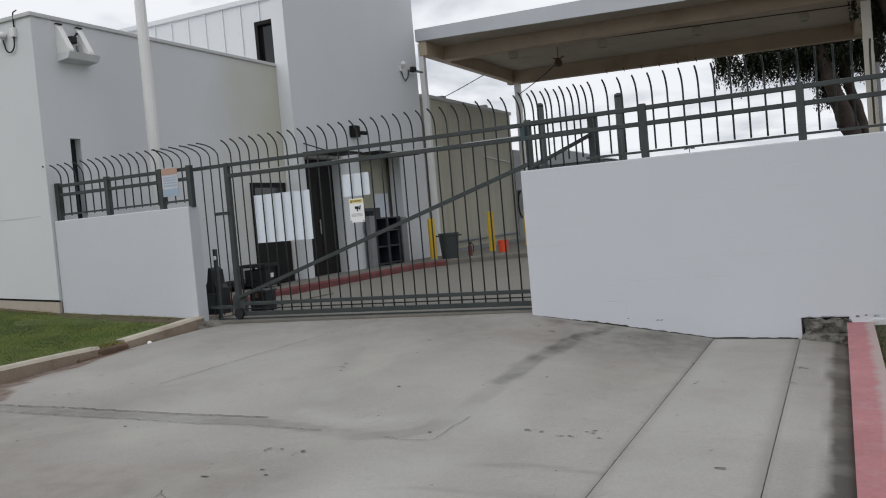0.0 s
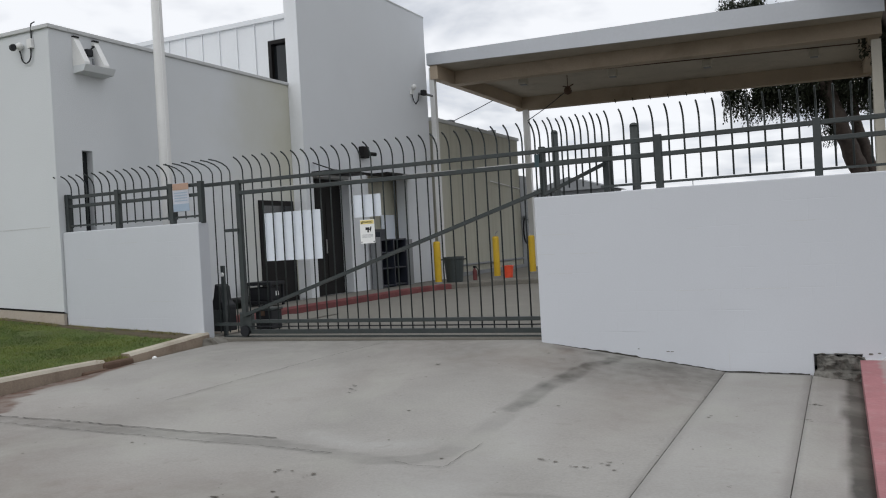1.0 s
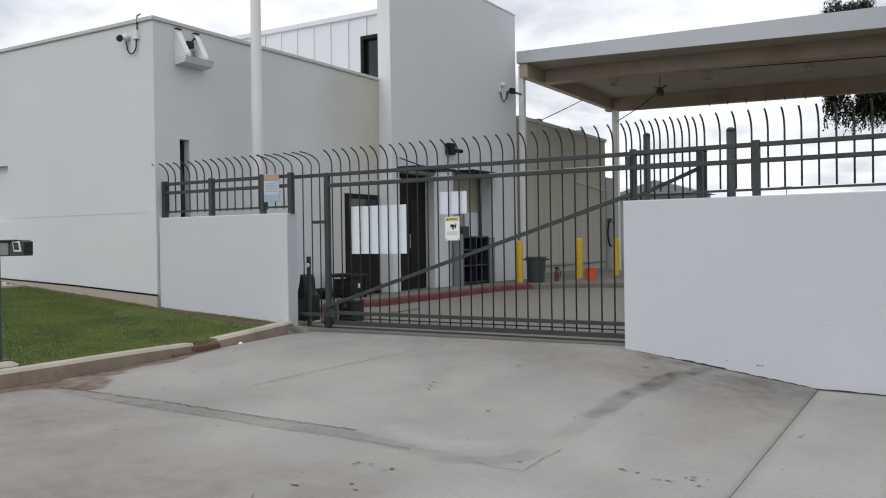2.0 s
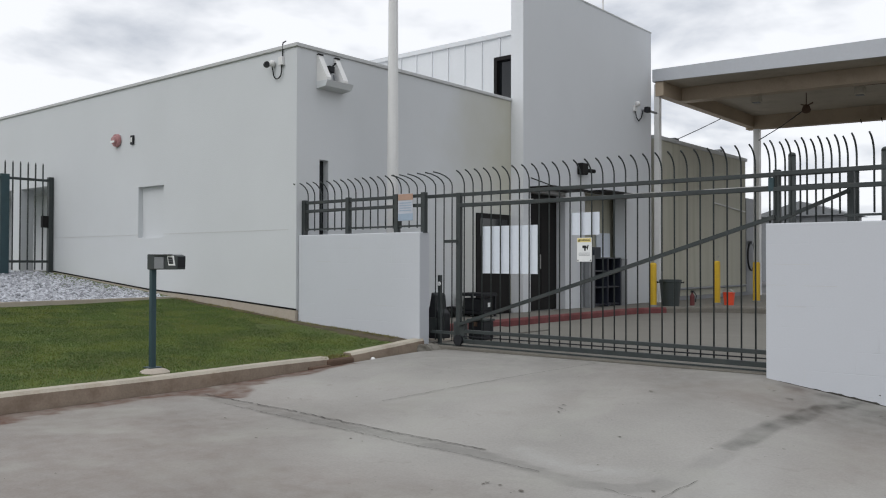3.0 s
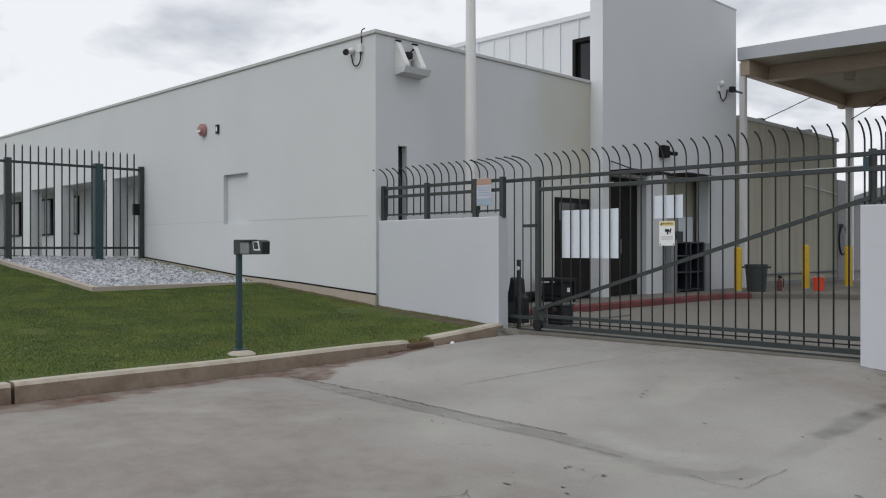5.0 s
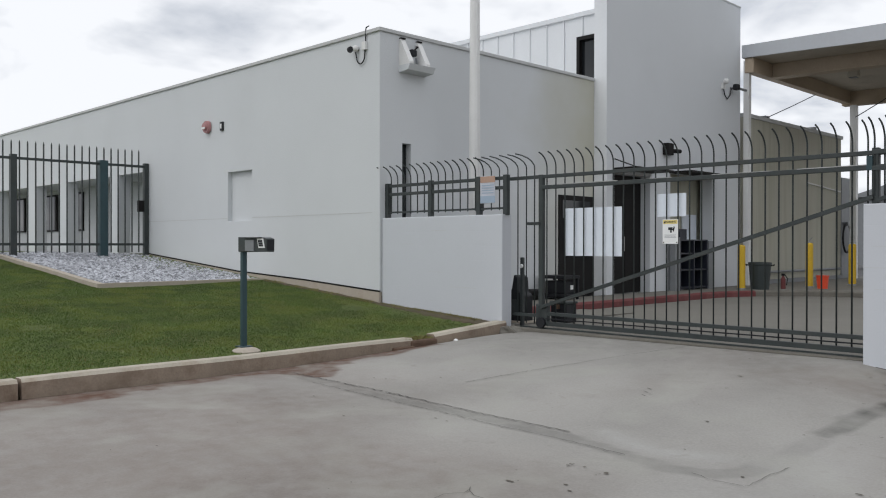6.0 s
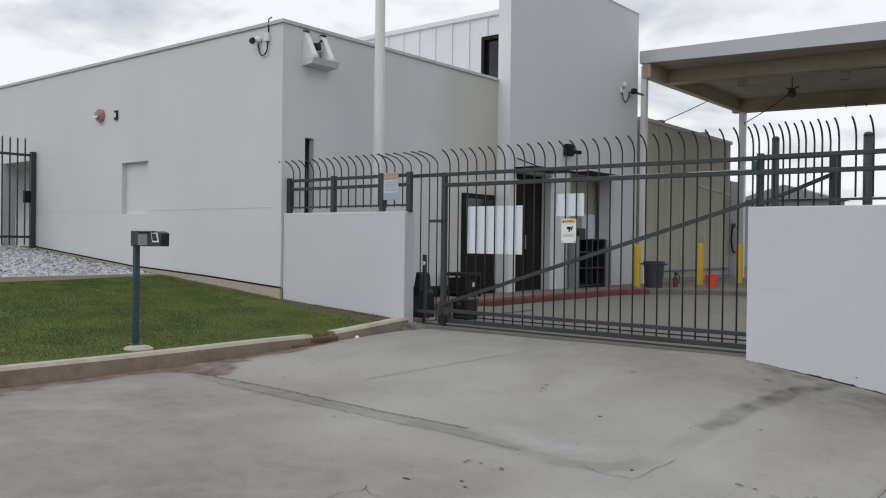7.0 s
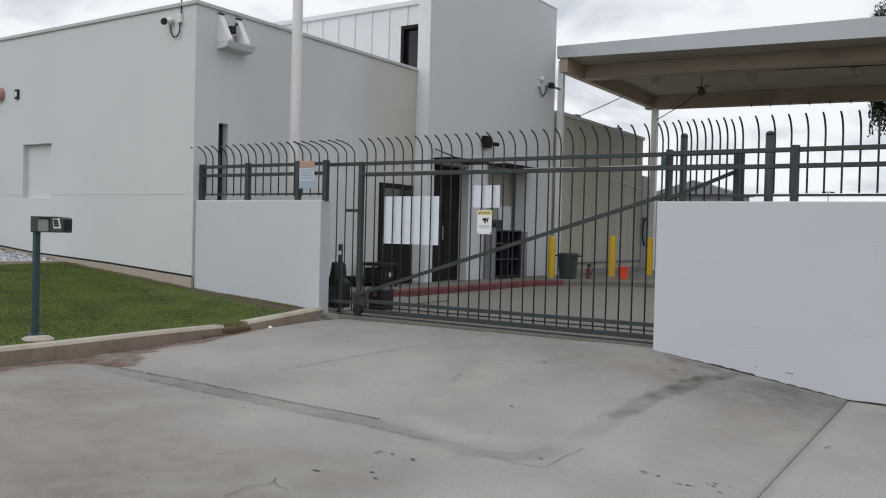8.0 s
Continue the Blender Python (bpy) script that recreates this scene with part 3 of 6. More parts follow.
crack([(-4.19, -3.60), (-2.87, -3.56), (-1.71, -3.57), (-0.75, -3.54)], 0.014, 3)
crack([(-3.62, -3.77), (-2.54, -3.775), (-1.44, -3.78), (-0.56, -3.76), (-0.13, -3.79)], 0.007, 4)
crack([(0.33, -3.84), (0.50, -3.88), (0.67, -3.85), (0.67, -3.50), (0.69, -3.24)], 0.005, 14)
crack([(-2.57, -2.80), (-2.41, -2.02), (-2.07, -0.79), (-1.84, 0.0)], 0.008, 5)
crack([(-0.36, -5.41), (-0.38, -5.24), (-0.32, -5.13), (-0.40, -4.98)], 0.005, 7)
crack([(-0.33, -5.10), (-0.25, -5.13), (-0.14, -5.12)], 0.004, 8)
crack([(-1.10, -2.02), (-0.98, -2.06)], 0.014, 15)
crack([(-1.06, -2.14), (-0.95, -2.18)], 0.012, 16)
crack([(-1.00, -2.26), (-0.91, -2.29)], 0.010, 18)
crack([(2.36, -4.02), (2.46, -4.0)], 0.014, 17)
# open dark gap where the slabs meet the wall's foot
gap = bmesh.new()
rg = random.Random(31)
prev = None
for k in range(66):
    x = 0.12 + k * 0.038
    z = drive_z(x, -0.01)
    h = (0.002 if x < 0.45 else 0.006) * rg.uniform(0.2, 1.6) + (0.008 if 0.6 < x < 1.0 else 0)
    cur = [gap.verts.new((x, yy, zz)) for yy, zz in ((-0.006, z - 0.02), (-0.006, z + h), (0.004, z + h + 0.003))]
    if prev:
        for q in range(2):
            gap.faces.new((prev[q], cur[q], cur[q + 1], prev[q + 1]))
    prev = cur
part("wall_gap", gap, CRACK, drive, "dark uneven gap along the wall's foot")
rnd = random.Random(12)
chips = bmesh.new()
for _ in range(110):
    x, y = rnd.uniform(-4.0, 2.4), rnd.uniform(-6.2, -0.1)
    s = rnd.choice((0.006, 0.009, 0.013, 0.02))
    a = rnd.uniform(0, 6.3)
    z = drive_z(x, y) + 0.006
    ring = [chips.verts.new((x + s * rnd.uniform(0.5, 1) * math.cos(a + k * 1.05), y + 0.6 * s * rnd.uniform(0.4, 1) * math.sin(a + k * 1.05), z)) for k in range(6)]
    chips.faces.new(ring)
# larger dried leaves and scuffs
for x, y in ((0.10, -1.18), (0.89, -1.08), (1.66, -0.69), (0.25, -0.46), (2.17, -0.14), (2.64, -1.95), (1.44, -3.58), (1.63, -3.46), (1.20, -3.51), (-0.65, -1.18), (-0.26, -4.76), (-0.26, -4.23), (-0.05, -4.26), (0.42, -0.62), (1.2, -0.5), (2.66, -1.35)):
    for _ in range(4):
        cx, cy = x + rnd.gauss(0, 0.035), y + rnd.gauss(0, 0.018)
        s = rnd.uniform(0.006, 0.026)
        chips.faces.new([chips.verts.new((cx + s * rnd.uniform(0.6, 1) * math.cos(k * 0.9), cy + 0.5 * s * rnd.uniform(0.4, 1) * math.sin(k * 0.9), drive_z(cx, cy) + 0.006)) for k in range(7)])
part("debris", chips, DEBRIS, drive, "small dark spots and bits of debris")

# lot behind the gate, with a gate track in front
floor = bmesh.new()
box(floor, -5.7, 40, 0.5, 60, -0.3, 0.0)
box(floor, -5.7, 0.0, 0.17, 0.5, -0.3, 0.0)
structure("pavement_lot", floor, LOT, "plain grey concrete yard behind the gate", "pavement")
trk = thing("gate_track", "steel gate track strip set in a concrete threshold", "gate track", (-2, 0.3, 0))
part("threshold", B(-4.6, 0.0, 0.165, 0.46, -0.2, 0.012, bevel=0.006), DIRTY_KERB, trk)
part("rail", B(-4.5, -0.005, 0.30, 0.335, 0.012, 0.03), GREEN_IRON, trk)

# raised walk with a red kerb inside
walkway = bmesh.new()
CURVE = [(-5.72, 1.2), (-5.72, 7.9)] + [(-5.72 + 2.4 * (1 - math.cos(a)), 7.9 + 2.6 * math.sin(a)) for a in np.linspace(0.12, math.pi / 2, 14)] + [(6.0, 10.5)]
extrude_poly(walkway, [(x - 0.14, y + 0.14, 0.0) for x, y in CURVE] + [(6.0, 24, 0.0), (-6.84, 24, 0.0), (-6.84, 1.34, 0.0)], (0, 0, 0.115))
structure("pavement_walk", walkway, LOT, "raised grey concrete walk along the building", "pavement")


def kerb_run(pts, width, z0, z1, material, name, label, side=None):
    b = bmesh.new()
    prev = None
    for i, (x, y) in enumerate(pts):
        a, c = pts[max(i - 1, 0)], pts[min(i + 1, len(pts) - 1)]
        d = Vector((c[0] - a[0], c[1] - a[1], 0)).normalized()
        n = Vector((-d.y, d.x, 0))
        p = Vector((x, y, 0))
        zz = z1(x, y) if callable(z1) else z1
        q0 = z0(x, y) if callable(z0) else z0
        cur = [b.verts.new(p + n * o + Vector((0, 0, z))) for o, z in ((0, q0), (0.01, zz - 0.03), (0.035, zz), (width - 0.01, zz), (width, q0))]
        if prev:
            for k in range(4):
                b.faces.new((prev[k], cur[k], cur[k + 1], prev[k + 1]))
        else:
            b.faces.new(cur)
        prev = cur
    b.faces.new(prev[::-1])
    me = mesh_of(name, b, material)
    # upright faces take the darker, browner side material
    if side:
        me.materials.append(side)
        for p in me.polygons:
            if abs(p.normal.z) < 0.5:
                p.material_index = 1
    return tagged(new(name, me), label, "kerb", kind="structure")


kerb_run(CURVE[:7], 0.15, -0.2, 0.125, RED_KERB_IN, "kerb_1", "dull red painted concrete kerb along the walk")
kerb_run(CURVE[6:], 0.15, -0.2, 0.125, DIRTY_KERB, "kerb_2", "bare grey concrete kerb under the canopy")

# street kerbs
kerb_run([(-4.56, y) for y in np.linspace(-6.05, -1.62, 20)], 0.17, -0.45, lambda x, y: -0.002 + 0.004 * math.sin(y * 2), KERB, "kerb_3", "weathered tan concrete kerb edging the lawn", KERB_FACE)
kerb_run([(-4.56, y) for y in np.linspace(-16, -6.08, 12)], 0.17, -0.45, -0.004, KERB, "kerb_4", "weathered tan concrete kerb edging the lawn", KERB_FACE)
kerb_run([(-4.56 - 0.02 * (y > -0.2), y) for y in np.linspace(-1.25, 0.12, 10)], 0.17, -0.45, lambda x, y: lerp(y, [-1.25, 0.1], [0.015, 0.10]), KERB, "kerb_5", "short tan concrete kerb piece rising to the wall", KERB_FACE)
lump = bmesh.new()
bmesh.ops.create_cube(lump, size=1.0, matrix=Matrix.Translation((-4.41, 0.10, -0.05)) @ Matrix.Diagonal((0.34, 0.22, 0.15, 1)))
bmesh.ops.subdivide_edges(lump, edges=lump.edges[:], cuts=8, use_grid_fill=True)
lump.normal_update()
for v in lump.verts:
    v.co += v.normal * (noise.noise(v.co * 7) * 0.05 + noise.noise(v.co * 19) * 0.02)
    v.co.z -= 0.10 * max(0, v.co.x + 4.42) / 0.15
structure("kerb_9", lump, LOT, "rough grey mortar patch at the kerb's end", "kerb")
brk = bmesh.new()
box(brk, -4.72, -4.54, -1.66, -1.22, -0.42, -0.03, bevel=0.03)
box(brk, -4.68, -4.50, -1.95, -1.63, -0.42, -0.09, bevel=0.02)
structure("kerb_6", brk, SOIL, "broken dirt-filled gap between two kerb pieces", "kerb")
kerb_run([(3.19, y) for y in np.linspace(-0.02, -14, 60)], -0.17, -0.6, lambda x, y: -0.165 - 0.004 * math.sin(y), RED_PAINT, "kerb_7", "faded red painted concrete kerb beside the gutter")


def lawn(name, x0, x1, y0, y1, step, fz, label, material):
    nx, ny = int((x1 - x0) / step), int((y1 - y0) / step)
    xs, ys = np.linspace(x0, x1, nx + 1), np.linspace(y0, y1, ny + 1)
    verts = [(x, y, fz(x, y)) for y in ys for x in xs]
    faces = [(j * (nx + 1) + i, j * (nx + 1) + i + 1, (j + 1) * (nx + 1) + i + 1, (j + 1) * (nx + 1) + i) for j in range(ny) for i in range(nx)]
    me = bpy.data.meshes.new(name)
    me.from_pydata(verts, [], faces)
    me.materials.append(material)
    return tagged(new(name, me), label, "lawn", kind="structure")


lawn("lawn_1", -60, -4.70, -16, 0.05, 0.35, lambda x, y: lawn_z(x, y) - 0.035, "sloping lawn soil under the grass", EARTH)


def verge_z(x, y):
    return -0.19 + 0.03 * noise.noise((x * 1.1, y * 1.1, 5)) + 0.03 * min(x - 3.2, 1.5)


lawn("lawn_2", 3.18, 16, -16, -0.02, 0.2, verge_z, "patchy grass verge with bare dirt", VERGE)


def blades(name, n, area, fz, h, seed, material, label, keep, thick=0.006):
    """Many single blades of grass in one mesh."""
    r = np.random.RandomState(seed)
    x = r.uniform(area[0], area[1], n)
    y = r.uniform(area[2], area[3], n)
    ok = np.array([keep(a, b) for a, b in zip(x, y)])
    x, y = x[ok], y[ok]
    n = len(x)
    z = np.array([fz(a, b) for a, b in zip(x, y)])
    ang, lean, hh = r.uniform(0, 6.283, n), r.uniform(0.1, 0.75, n), h * r.uniform(0.5, 1.25, n)
    w = r.uniform(0.55, 1.1, n) * thick
    v = np.empty((n, 4, 3))
    cx, sx = np.cos(ang), np.sin(ang)
    base = np.stack([x, y, z - 0.012], 1)
    side = np.stack([-sx, cx, np.zeros(n)], 1) * w[:, None]
    mid = base + np.stack([cx * lean * hh * 0.35, sx * lean * hh * 0.35, hh * 0.6], 1)
    tip = base + np.stack([cx * lean * hh, sx * lean * hh, hh], 1)
    v[:, 0], v[:, 1], v[:, 2], v[:, 3] = base - side, base + side, mid + side * 0.8, tip
    idx = np.arange(n) * 4
    tri = np.stack([np.stack([idx, idx + 1, idx + 2], 1), np.stack([idx, idx + 2, idx + 3], 1)], 1).reshape(-1, 3)
    me = bpy.data.meshes.new(name)
    me.from_pydata(v.reshape(-1, 3).tolist(), [], tri.tolist())
    me.materials.append(material)
    return tagged(new(name, me), label, "grass", kind="stuff")


def on_lawn(x, y):
    if y > -3.0 and x < -10.25:
        return False
    patch = noise.noise((x * 0.9, y * 0.9, 2.2))
    bare = lerp(y, [-0.85 + 0.5 * patch, -0.15], [0.0, 0.9]) * lerp(x, [-8.2, -6.4], [0.25, 1.0])
    bare = max(bare, 0.6 * lerp(x, [-5.15 + 0.3 * patch, -4.75], [0, 1]))
    if (x * 53.7 + y * 71.3) % 1 < bare:
        return False
    return patch > -0.55 or (x * 37 + y * 91) % 1 < 0.35


blades("lawn_grass", 620000, (-15.5, -4.73, -7.0, -0.02), lambda x, y: lawn_z(x, y) - 0.03, 0.020, 21, GRASS, "short mown green grass", on_lawn, 0.0042)
blades("lawn_grass", 70000, (-15.5, -4.73, -7.0, -0.02), lambda x, y: lawn_z(x, y) - 0.03, 0.020, 22, GRASS_DRY, "yellowed blades of grass", lambda x, y: on_lawn(x, y) and (x > -5.3 or noise.noise((x * 0.7, y * 0.9, 8)) > 0.05 - 0.12 * (x > -8)), 0.004)
blades("lawn_grass", 40000, (-30, -15.5, -12.0, -3.0), lambda x, y: lawn_z(x, y) - 0.03, 0.06, 23, GRASS, "short mown green grass", on_lawn)
blades("verge_grass", 90000, (3.22, 6.0, -5.5, -0.05), lambda x, y: verge_z(x, y) + 0.008, 0.014, 24, VERGE_GRASS, "thin olive grass and moss on the verge", lambda x, y: noise.noise((x * 1.3, y * 1.3, 3)) > -0.3 or (x * 41 + y * 67) % 1 < 0.3)
blades("verge_grass", 14000, (3.22, 6.0, -5.5, -0.05), lambda x, y: verge_z(x, y) + 0.008, 0.014, 25, VERGE_GRASS, "dry grass on the verge", lambda x, y: noise.noise((x * 1.3, y * 1.3, 3)) > -0.3)

blades("wall_weeds", 1300, (-7.05, -4.72, -0.10, 0.05), lambda x, y: lawn_z(x, y) - 0.03, 0.035, 26, GRASS_DRY, "dry weeds along the wall's foot", lambda x, y: noise.noise((x * 3, y * 3, 1)) > -0.1)
blades("wall_weeds", 1800, (-10.2, -7.1, -0.14, 0.0), lambda x, y: lawn_z(x, y) - 0.03, 0.035, 27, GRASS_DRY, "dry weeds along the footing", lambda x, y: noise.noise((x * 3, y * 3, 1)) > 0.0)
blades("kerb_weeds", 900, (-4.74, -4.60, -1.70, -1.15), lambda x, y: -0.06, 0.07, 28, GRASS_DRY, "dry weeds in the kerb gap", lambda x, y: True)

# bare soil where the grass gives out
def soil_strip(name, pts, label):
    """Brown soil between two uneven edges; pts are (x, y_near, y_far)."""
    b = bmesh.new()
    prev = None
    for x, ya, yb in pts:
        cur = [b.verts.new((x, ya + (yb - ya) * k / 3, lawn_z(x, ya + (yb - ya) * k / 3) - (0.024 if k else 0.05))) for k in range(4)]
        if prev:
            for q in range(3):
                b.faces.new((prev[q], cur[q], cur[q + 1], prev[q + 1]))
        prev = cur
    return structure(name, b, BARE_SOIL, label, "soil")


soil_strip("soil_1", [(x, -0.20 - 0.25 * lerp(x, [-7.1, -4.75], [0, 1]) + 0.14 * noise.noise((x * 2.3, 0.4, 1.7)) + 0.06 * noise.noise((x * 9, 0.4, 1.7)), 0.055) for x in np.linspace(-7.1, -4.74, 60)], "bare brown soil along the wall's foot")
soil_strip("soil_2", [(x, -0.16 + 0.08 * noise.noise((x * 2.6, 2.4, 1.7)), 0.0) for x in np.linspace(-10.2, -7.12, 50)], "bare brown soil along the footing")

# stone bed along the facade
bed = bmesh.new()
for i in range(40):
    xa, xb = -10.35 - i * 0.6, -10.35 - (i + 1) * 0.6
    f = [bed.verts.new((x, y, lawn_z(x, y) + dz)) for x, y, dz in ((xa, -2.95, -0.02), (xa, 0.0, -0.07), (xb, 0.0, -0.07), (xb, -2.95, -0.02))]
    bed.faces.new(f)
structure("pavement_stone_bed", bed, STONE, "bed under the loose pale stones", "stone bed")
r = np.random.RandomState(5)
vs, fs = [], []
for _ in range(17000):
    x, y = -10.45 - r.rand() ** 1.3 * 11, r.uniform(-2.9, -0.05)
    s = r.uniform(0.018, 0.048)
    z = lawn_z(x, y) + 0.006 - 0.065 * lerp(y, [-2.9, 0], [0, 1]) + r.uniform(0, 0.015)
    o = len(vs)
    rot = r.uniform(0, 6.28)
    for k in range(5):
        a = rot + k * 1.2566
        q = s * r.uniform(0.7, 1.2)
        vs.append((x + q * math.cos(a), y + q * math.sin(a), z + r.uniform(-0.2, 0.25) * s))
    vs.append((x + r.uniform(-0.3, 0.3) * s, y + r.uniform(-0.3, 0.3) * s, z + s * r.uniform(0.4, 0.8)))
    vs.append((x, y, z - s * 0.6))
    for k in range(5):
        fs.append((o + k, o + (k + 1) % 5, o + 5))
        fs.append((o + (k + 1) % 5, o + k, o + 6))
me = bpy.data.meshes.new("loose_stones")
me.from_pydata(vs, [], fs)
STONES = island_mat("pale_loose_stone", (0.37, 0.38, 0.41), 0.55, 0.9)
me.materials.append(STONES)
tagged(new("loose_stones", me), "loose grey and white stones in a bed", "stones", kind="stuff")
edge = bmesh.new()
prev = None
for k in range(30):
    x = -10.3 - k * 0.8
    z = lawn_z(x, -3)
    cur = [edge.verts.new((x, yy, z + dz)) for yy, dz in ((-3.08, -0.1), (-3.08, 0.035), (-2.96, 0.035), (-2.96, -0.1))]
    if prev:
        for q in range(3):
            edge.faces.new((prev[q], cur[q], cur[q + 1], prev[q + 1]))
    else:
        edge.faces.new(cur)
    prev = cur
box(edge, -10.42, -10.30, -2.96, -0.03, 0.30, lawn_z(-10.3, -1.5) + 0.025)
structure("kerb_8", edge, FOOTING, "low concrete edging round the stone bed", "edging")

# ---- block walls beside the gate ----
lw = bmesh.new()
box(lw, -7.11, -4.62, 0.06, 0.26, -0.3, 1.54, bevel=0.012)
structure("wall_west", lw, BLOCK, "low white painted concrete block wall", "wall")
rw = bmesh.new()
extrude_poly(rw, [(0, 0, -0.4), (0, 0, 1.52), (16, 0, 1.52), (16, 0, -0.5), (3.03, 0, -0.5), (3.03, 0, -0.118), (2.63, 0, -0.118), (2.63, 0, -0.5)], (0, 0.2, 0))
bmesh.ops.bevel(rw, geom=[e for e in rw.edges if e.calc_length() > 0.3], offset=0.01, segments=2, profile=0.5, affect="EDGES")
structure("wall_east", rw, BLOCK, "long white painted concrete block wall, dirty at its foot", "wall")
foot = bmesh.new()
rf = random.Random(4)
prev = None
for k in range(120):
    x = 3.05 + k * 0.06
    t = verge_z(x, -0.1) + 0.035 + rf.uniform(-0.012, 0.02)
    cur = [foot.verts.new((x, yy, zz)) for yy, zz in ((-0.018 - rf.uniform(0, 0.01), -0.4), (-0.016, t), (0.01, t + 0.01))]
    if prev:
        for q in range(2):
            foot.faces.new((prev[q], cur[q], cur[q + 1], prev[q + 1]))
    prev = cur
structure("wall_foot", foot, STONE, "rough concrete footing showing under the white wall", "footing")
rub = bmesh.new()
bmesh.ops.create_cube(rub, size=1.0, matrix=Matrix.Translation((2.85, 0.05, -0.255)) @ Matrix.Diagonal((0.44, 0.16, 0.26, 1)))
bmesh.ops.subdivide_edges(rub, edges=rub.edges[:], cuts=18, use_grid_fill=True)
rub.normal_update()
for v in rub.verts:
    v.co += v.normal * (noise.noise(v.co * 6) * 0.055 + noise.noise(v.co * 17) * 0.035 + noise.noise(v.co * 40) * 0.012 - 0.025 + 0.06 * (v.co.z < -0.27))
ob = new("broken_concrete", mesh_of("broken_concrete", rub, RUBBLE))
tagged(ob, "rough dark broken concrete in a hole in the wall", "rubble")
jm = bmesh.new()
for x, z, w in ((0.07, 1.115, 0.34), (0.36, 0.908, 0.30), (0.10, 0.706, 0.28), (1.55, 1.105, 0.10), (1.42, 0.50, 0.36), (2.05, 0.50, 0.4), (0.0, 0.912, 0.2), (3.4, 0.91, 0.42), (3.55, 1.32, 0.3), (2.45, 1.12, 0.25)):
    extrude_poly(jm, [(x, -0.0015, z), (x + w, -0.0015, z - 0.002), (x + w, -0.0015, z + 0.0025), (x, -0.0015, z + 0.004)], (0, 0.003, 0))
for x, z, w in ((-6.0, 1.33, 0.3), (-6.7, 1.135, 0.32), (-6.05, 0.727, 0.3), (-5.6, 0.52, 0.5)):
    extrude_poly(jm, [(x, 0.0585, z), (x + w, 0.0585, z - 0.002), (x + w, 0.0585, z + 0.003), (x, 0.0585, z + 0.004)], (0, 0.003, 0))
for x, z0, z1, w in ((1.885, -0.27, -0.07, 0.005), (0.36, 0.0, 0.11, 0.003), (3.3, 0.50, 0.70, 0.003)):
    extrude_poly(jm, [(x, -0.0015, z0), (x + w, -0.0015, z0), (x + w * 0.6, -0.0015, z1), (x, -0.0015, z1)], (0, 0.003, 0))
structure("wall_joints", jm, COPING, "faint open joints between painted blocks", "joint")

chipped = bmesh.new()
rc = random.Random(9)
for x, z, wd, ht in ((1.31, -0.10, 0.022, 0.006), (1.35, -0.102, 0.022, 0.005), (1.02, -0.075, 0.012, 0.008), (2.86, -0.110, 0.08, 0.006), (2.70, -0.112, 0.04, 0.006), (3.10, -0.115, 0.02, 0.012), (3.17, -0.105, 0.018, 0.006), (3.25, -0.115, 0.03, 0.008)):
    ring = [(x + wd * rc.uniform(0.6, 1.1) * math.cos(k * 0.785), -0.0025, z + ht * rc.uniform(0.2, 1.4) * math.sin(k * 0.785)) for k in range(8)]
    extrude_poly(chipped, ring, (0, 0.004, 0))
structure("wall_chips", chipped, RUBBLE, "small dark chips in the white wall's foot", "chip")

# ---- main building ----
bld = thing("office_building", "long white stucco building with a flat roof and recessed entrance bays", "building", (-20, 5, 0))
FY, TOP, SX = 0.02, 4.46, -7.12
front = bmesh.new()
WT = 0.3
box(front, -15.25, -11.67, FY, FY + WT, 0.2, TOP)
box(front, -10.80, SX, FY, FY + WT, 0.38, TOP)
box(front, -11.67, -10.80, FY, FY + WT, 2.53, TOP)
box(front, -11.67, -10.80, FY, FY + WT, 0.2, 1.57)
box(front, -60.0, -15.25, FY, FY + WT, 2.76, TOP)
bmesh.ops.remove_doubles(front, verts=front.verts, dist=0.0005)
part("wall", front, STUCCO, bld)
part("recess_panel", B(-11.67, -10.80, FY + 0.09, FY + 0.2, 1.57, 2.53), STUCCO, bld, "blocked-up opening panel")
part("recess_sill", B(-11.67, -10.80, FY + 0.003, FY + 0.09, 1.555, 1.575), STUCCO, bld)
joint = B(-15.2, -11.67, FY - 0.003, FY + 0.01, 1.625, 1.637)
box(joint, -10.8, -7.3, FY - 0.003, FY + 0.01, 1.625, 1.637)
part("wall_joint", joint, COPING, bld)
side = B(SX - WT, SX, FY + WT, 0.49, 0.3, TOP)
box(side, SX - WT, SX, 0.68, 5.74, 0.3, TOP)
box(side, SX - WT, SX, 0.49, 0.68, 2.75, TOP)
box(side, SX - WT, SX, 0.49, 0.68, 0.3, 1.2)
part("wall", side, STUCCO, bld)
sw = part("slot_window", B(SX - 0.14, SX - 0.10, 0.49, 0.535, 1.2, 2.75), DARK, bld, "narrow dark window slot")
part("pane", B(SX - 0.14, SX - 0.12, 0.535, 0.68, 1.2, 2.75), GLASS, sw)
FOOT = [(-15.2, 0.945), (-11.3, 0.63), (-10.3, 0.585), (-9.1, 0.53), (SX, 0.41)]
ft = bmesh.new()
extrude_poly(ft, [(x, FY - 0.010, z - 0.02) for x, z in FOOT] + [(SX, FY - 0.010, 0.0), (-15.2, FY - 0.010, 0.3)], (0, 0.05, 0))
part("footing", ft, FOOTING, bld, "bare concrete footing at the wall's foot")
gap = bmesh.new()
extrude_poly(gap, [(x, FY - 0.013, z) for x, z in FOOT] + [(x, FY - 0.013, z - 0.026) for x, z in FOOT[::-1]], (0, 0.03, 0))
part("bottom_gap", gap, DARK, bld, "dark open gap under the stucco")
cap = bmesh.new()
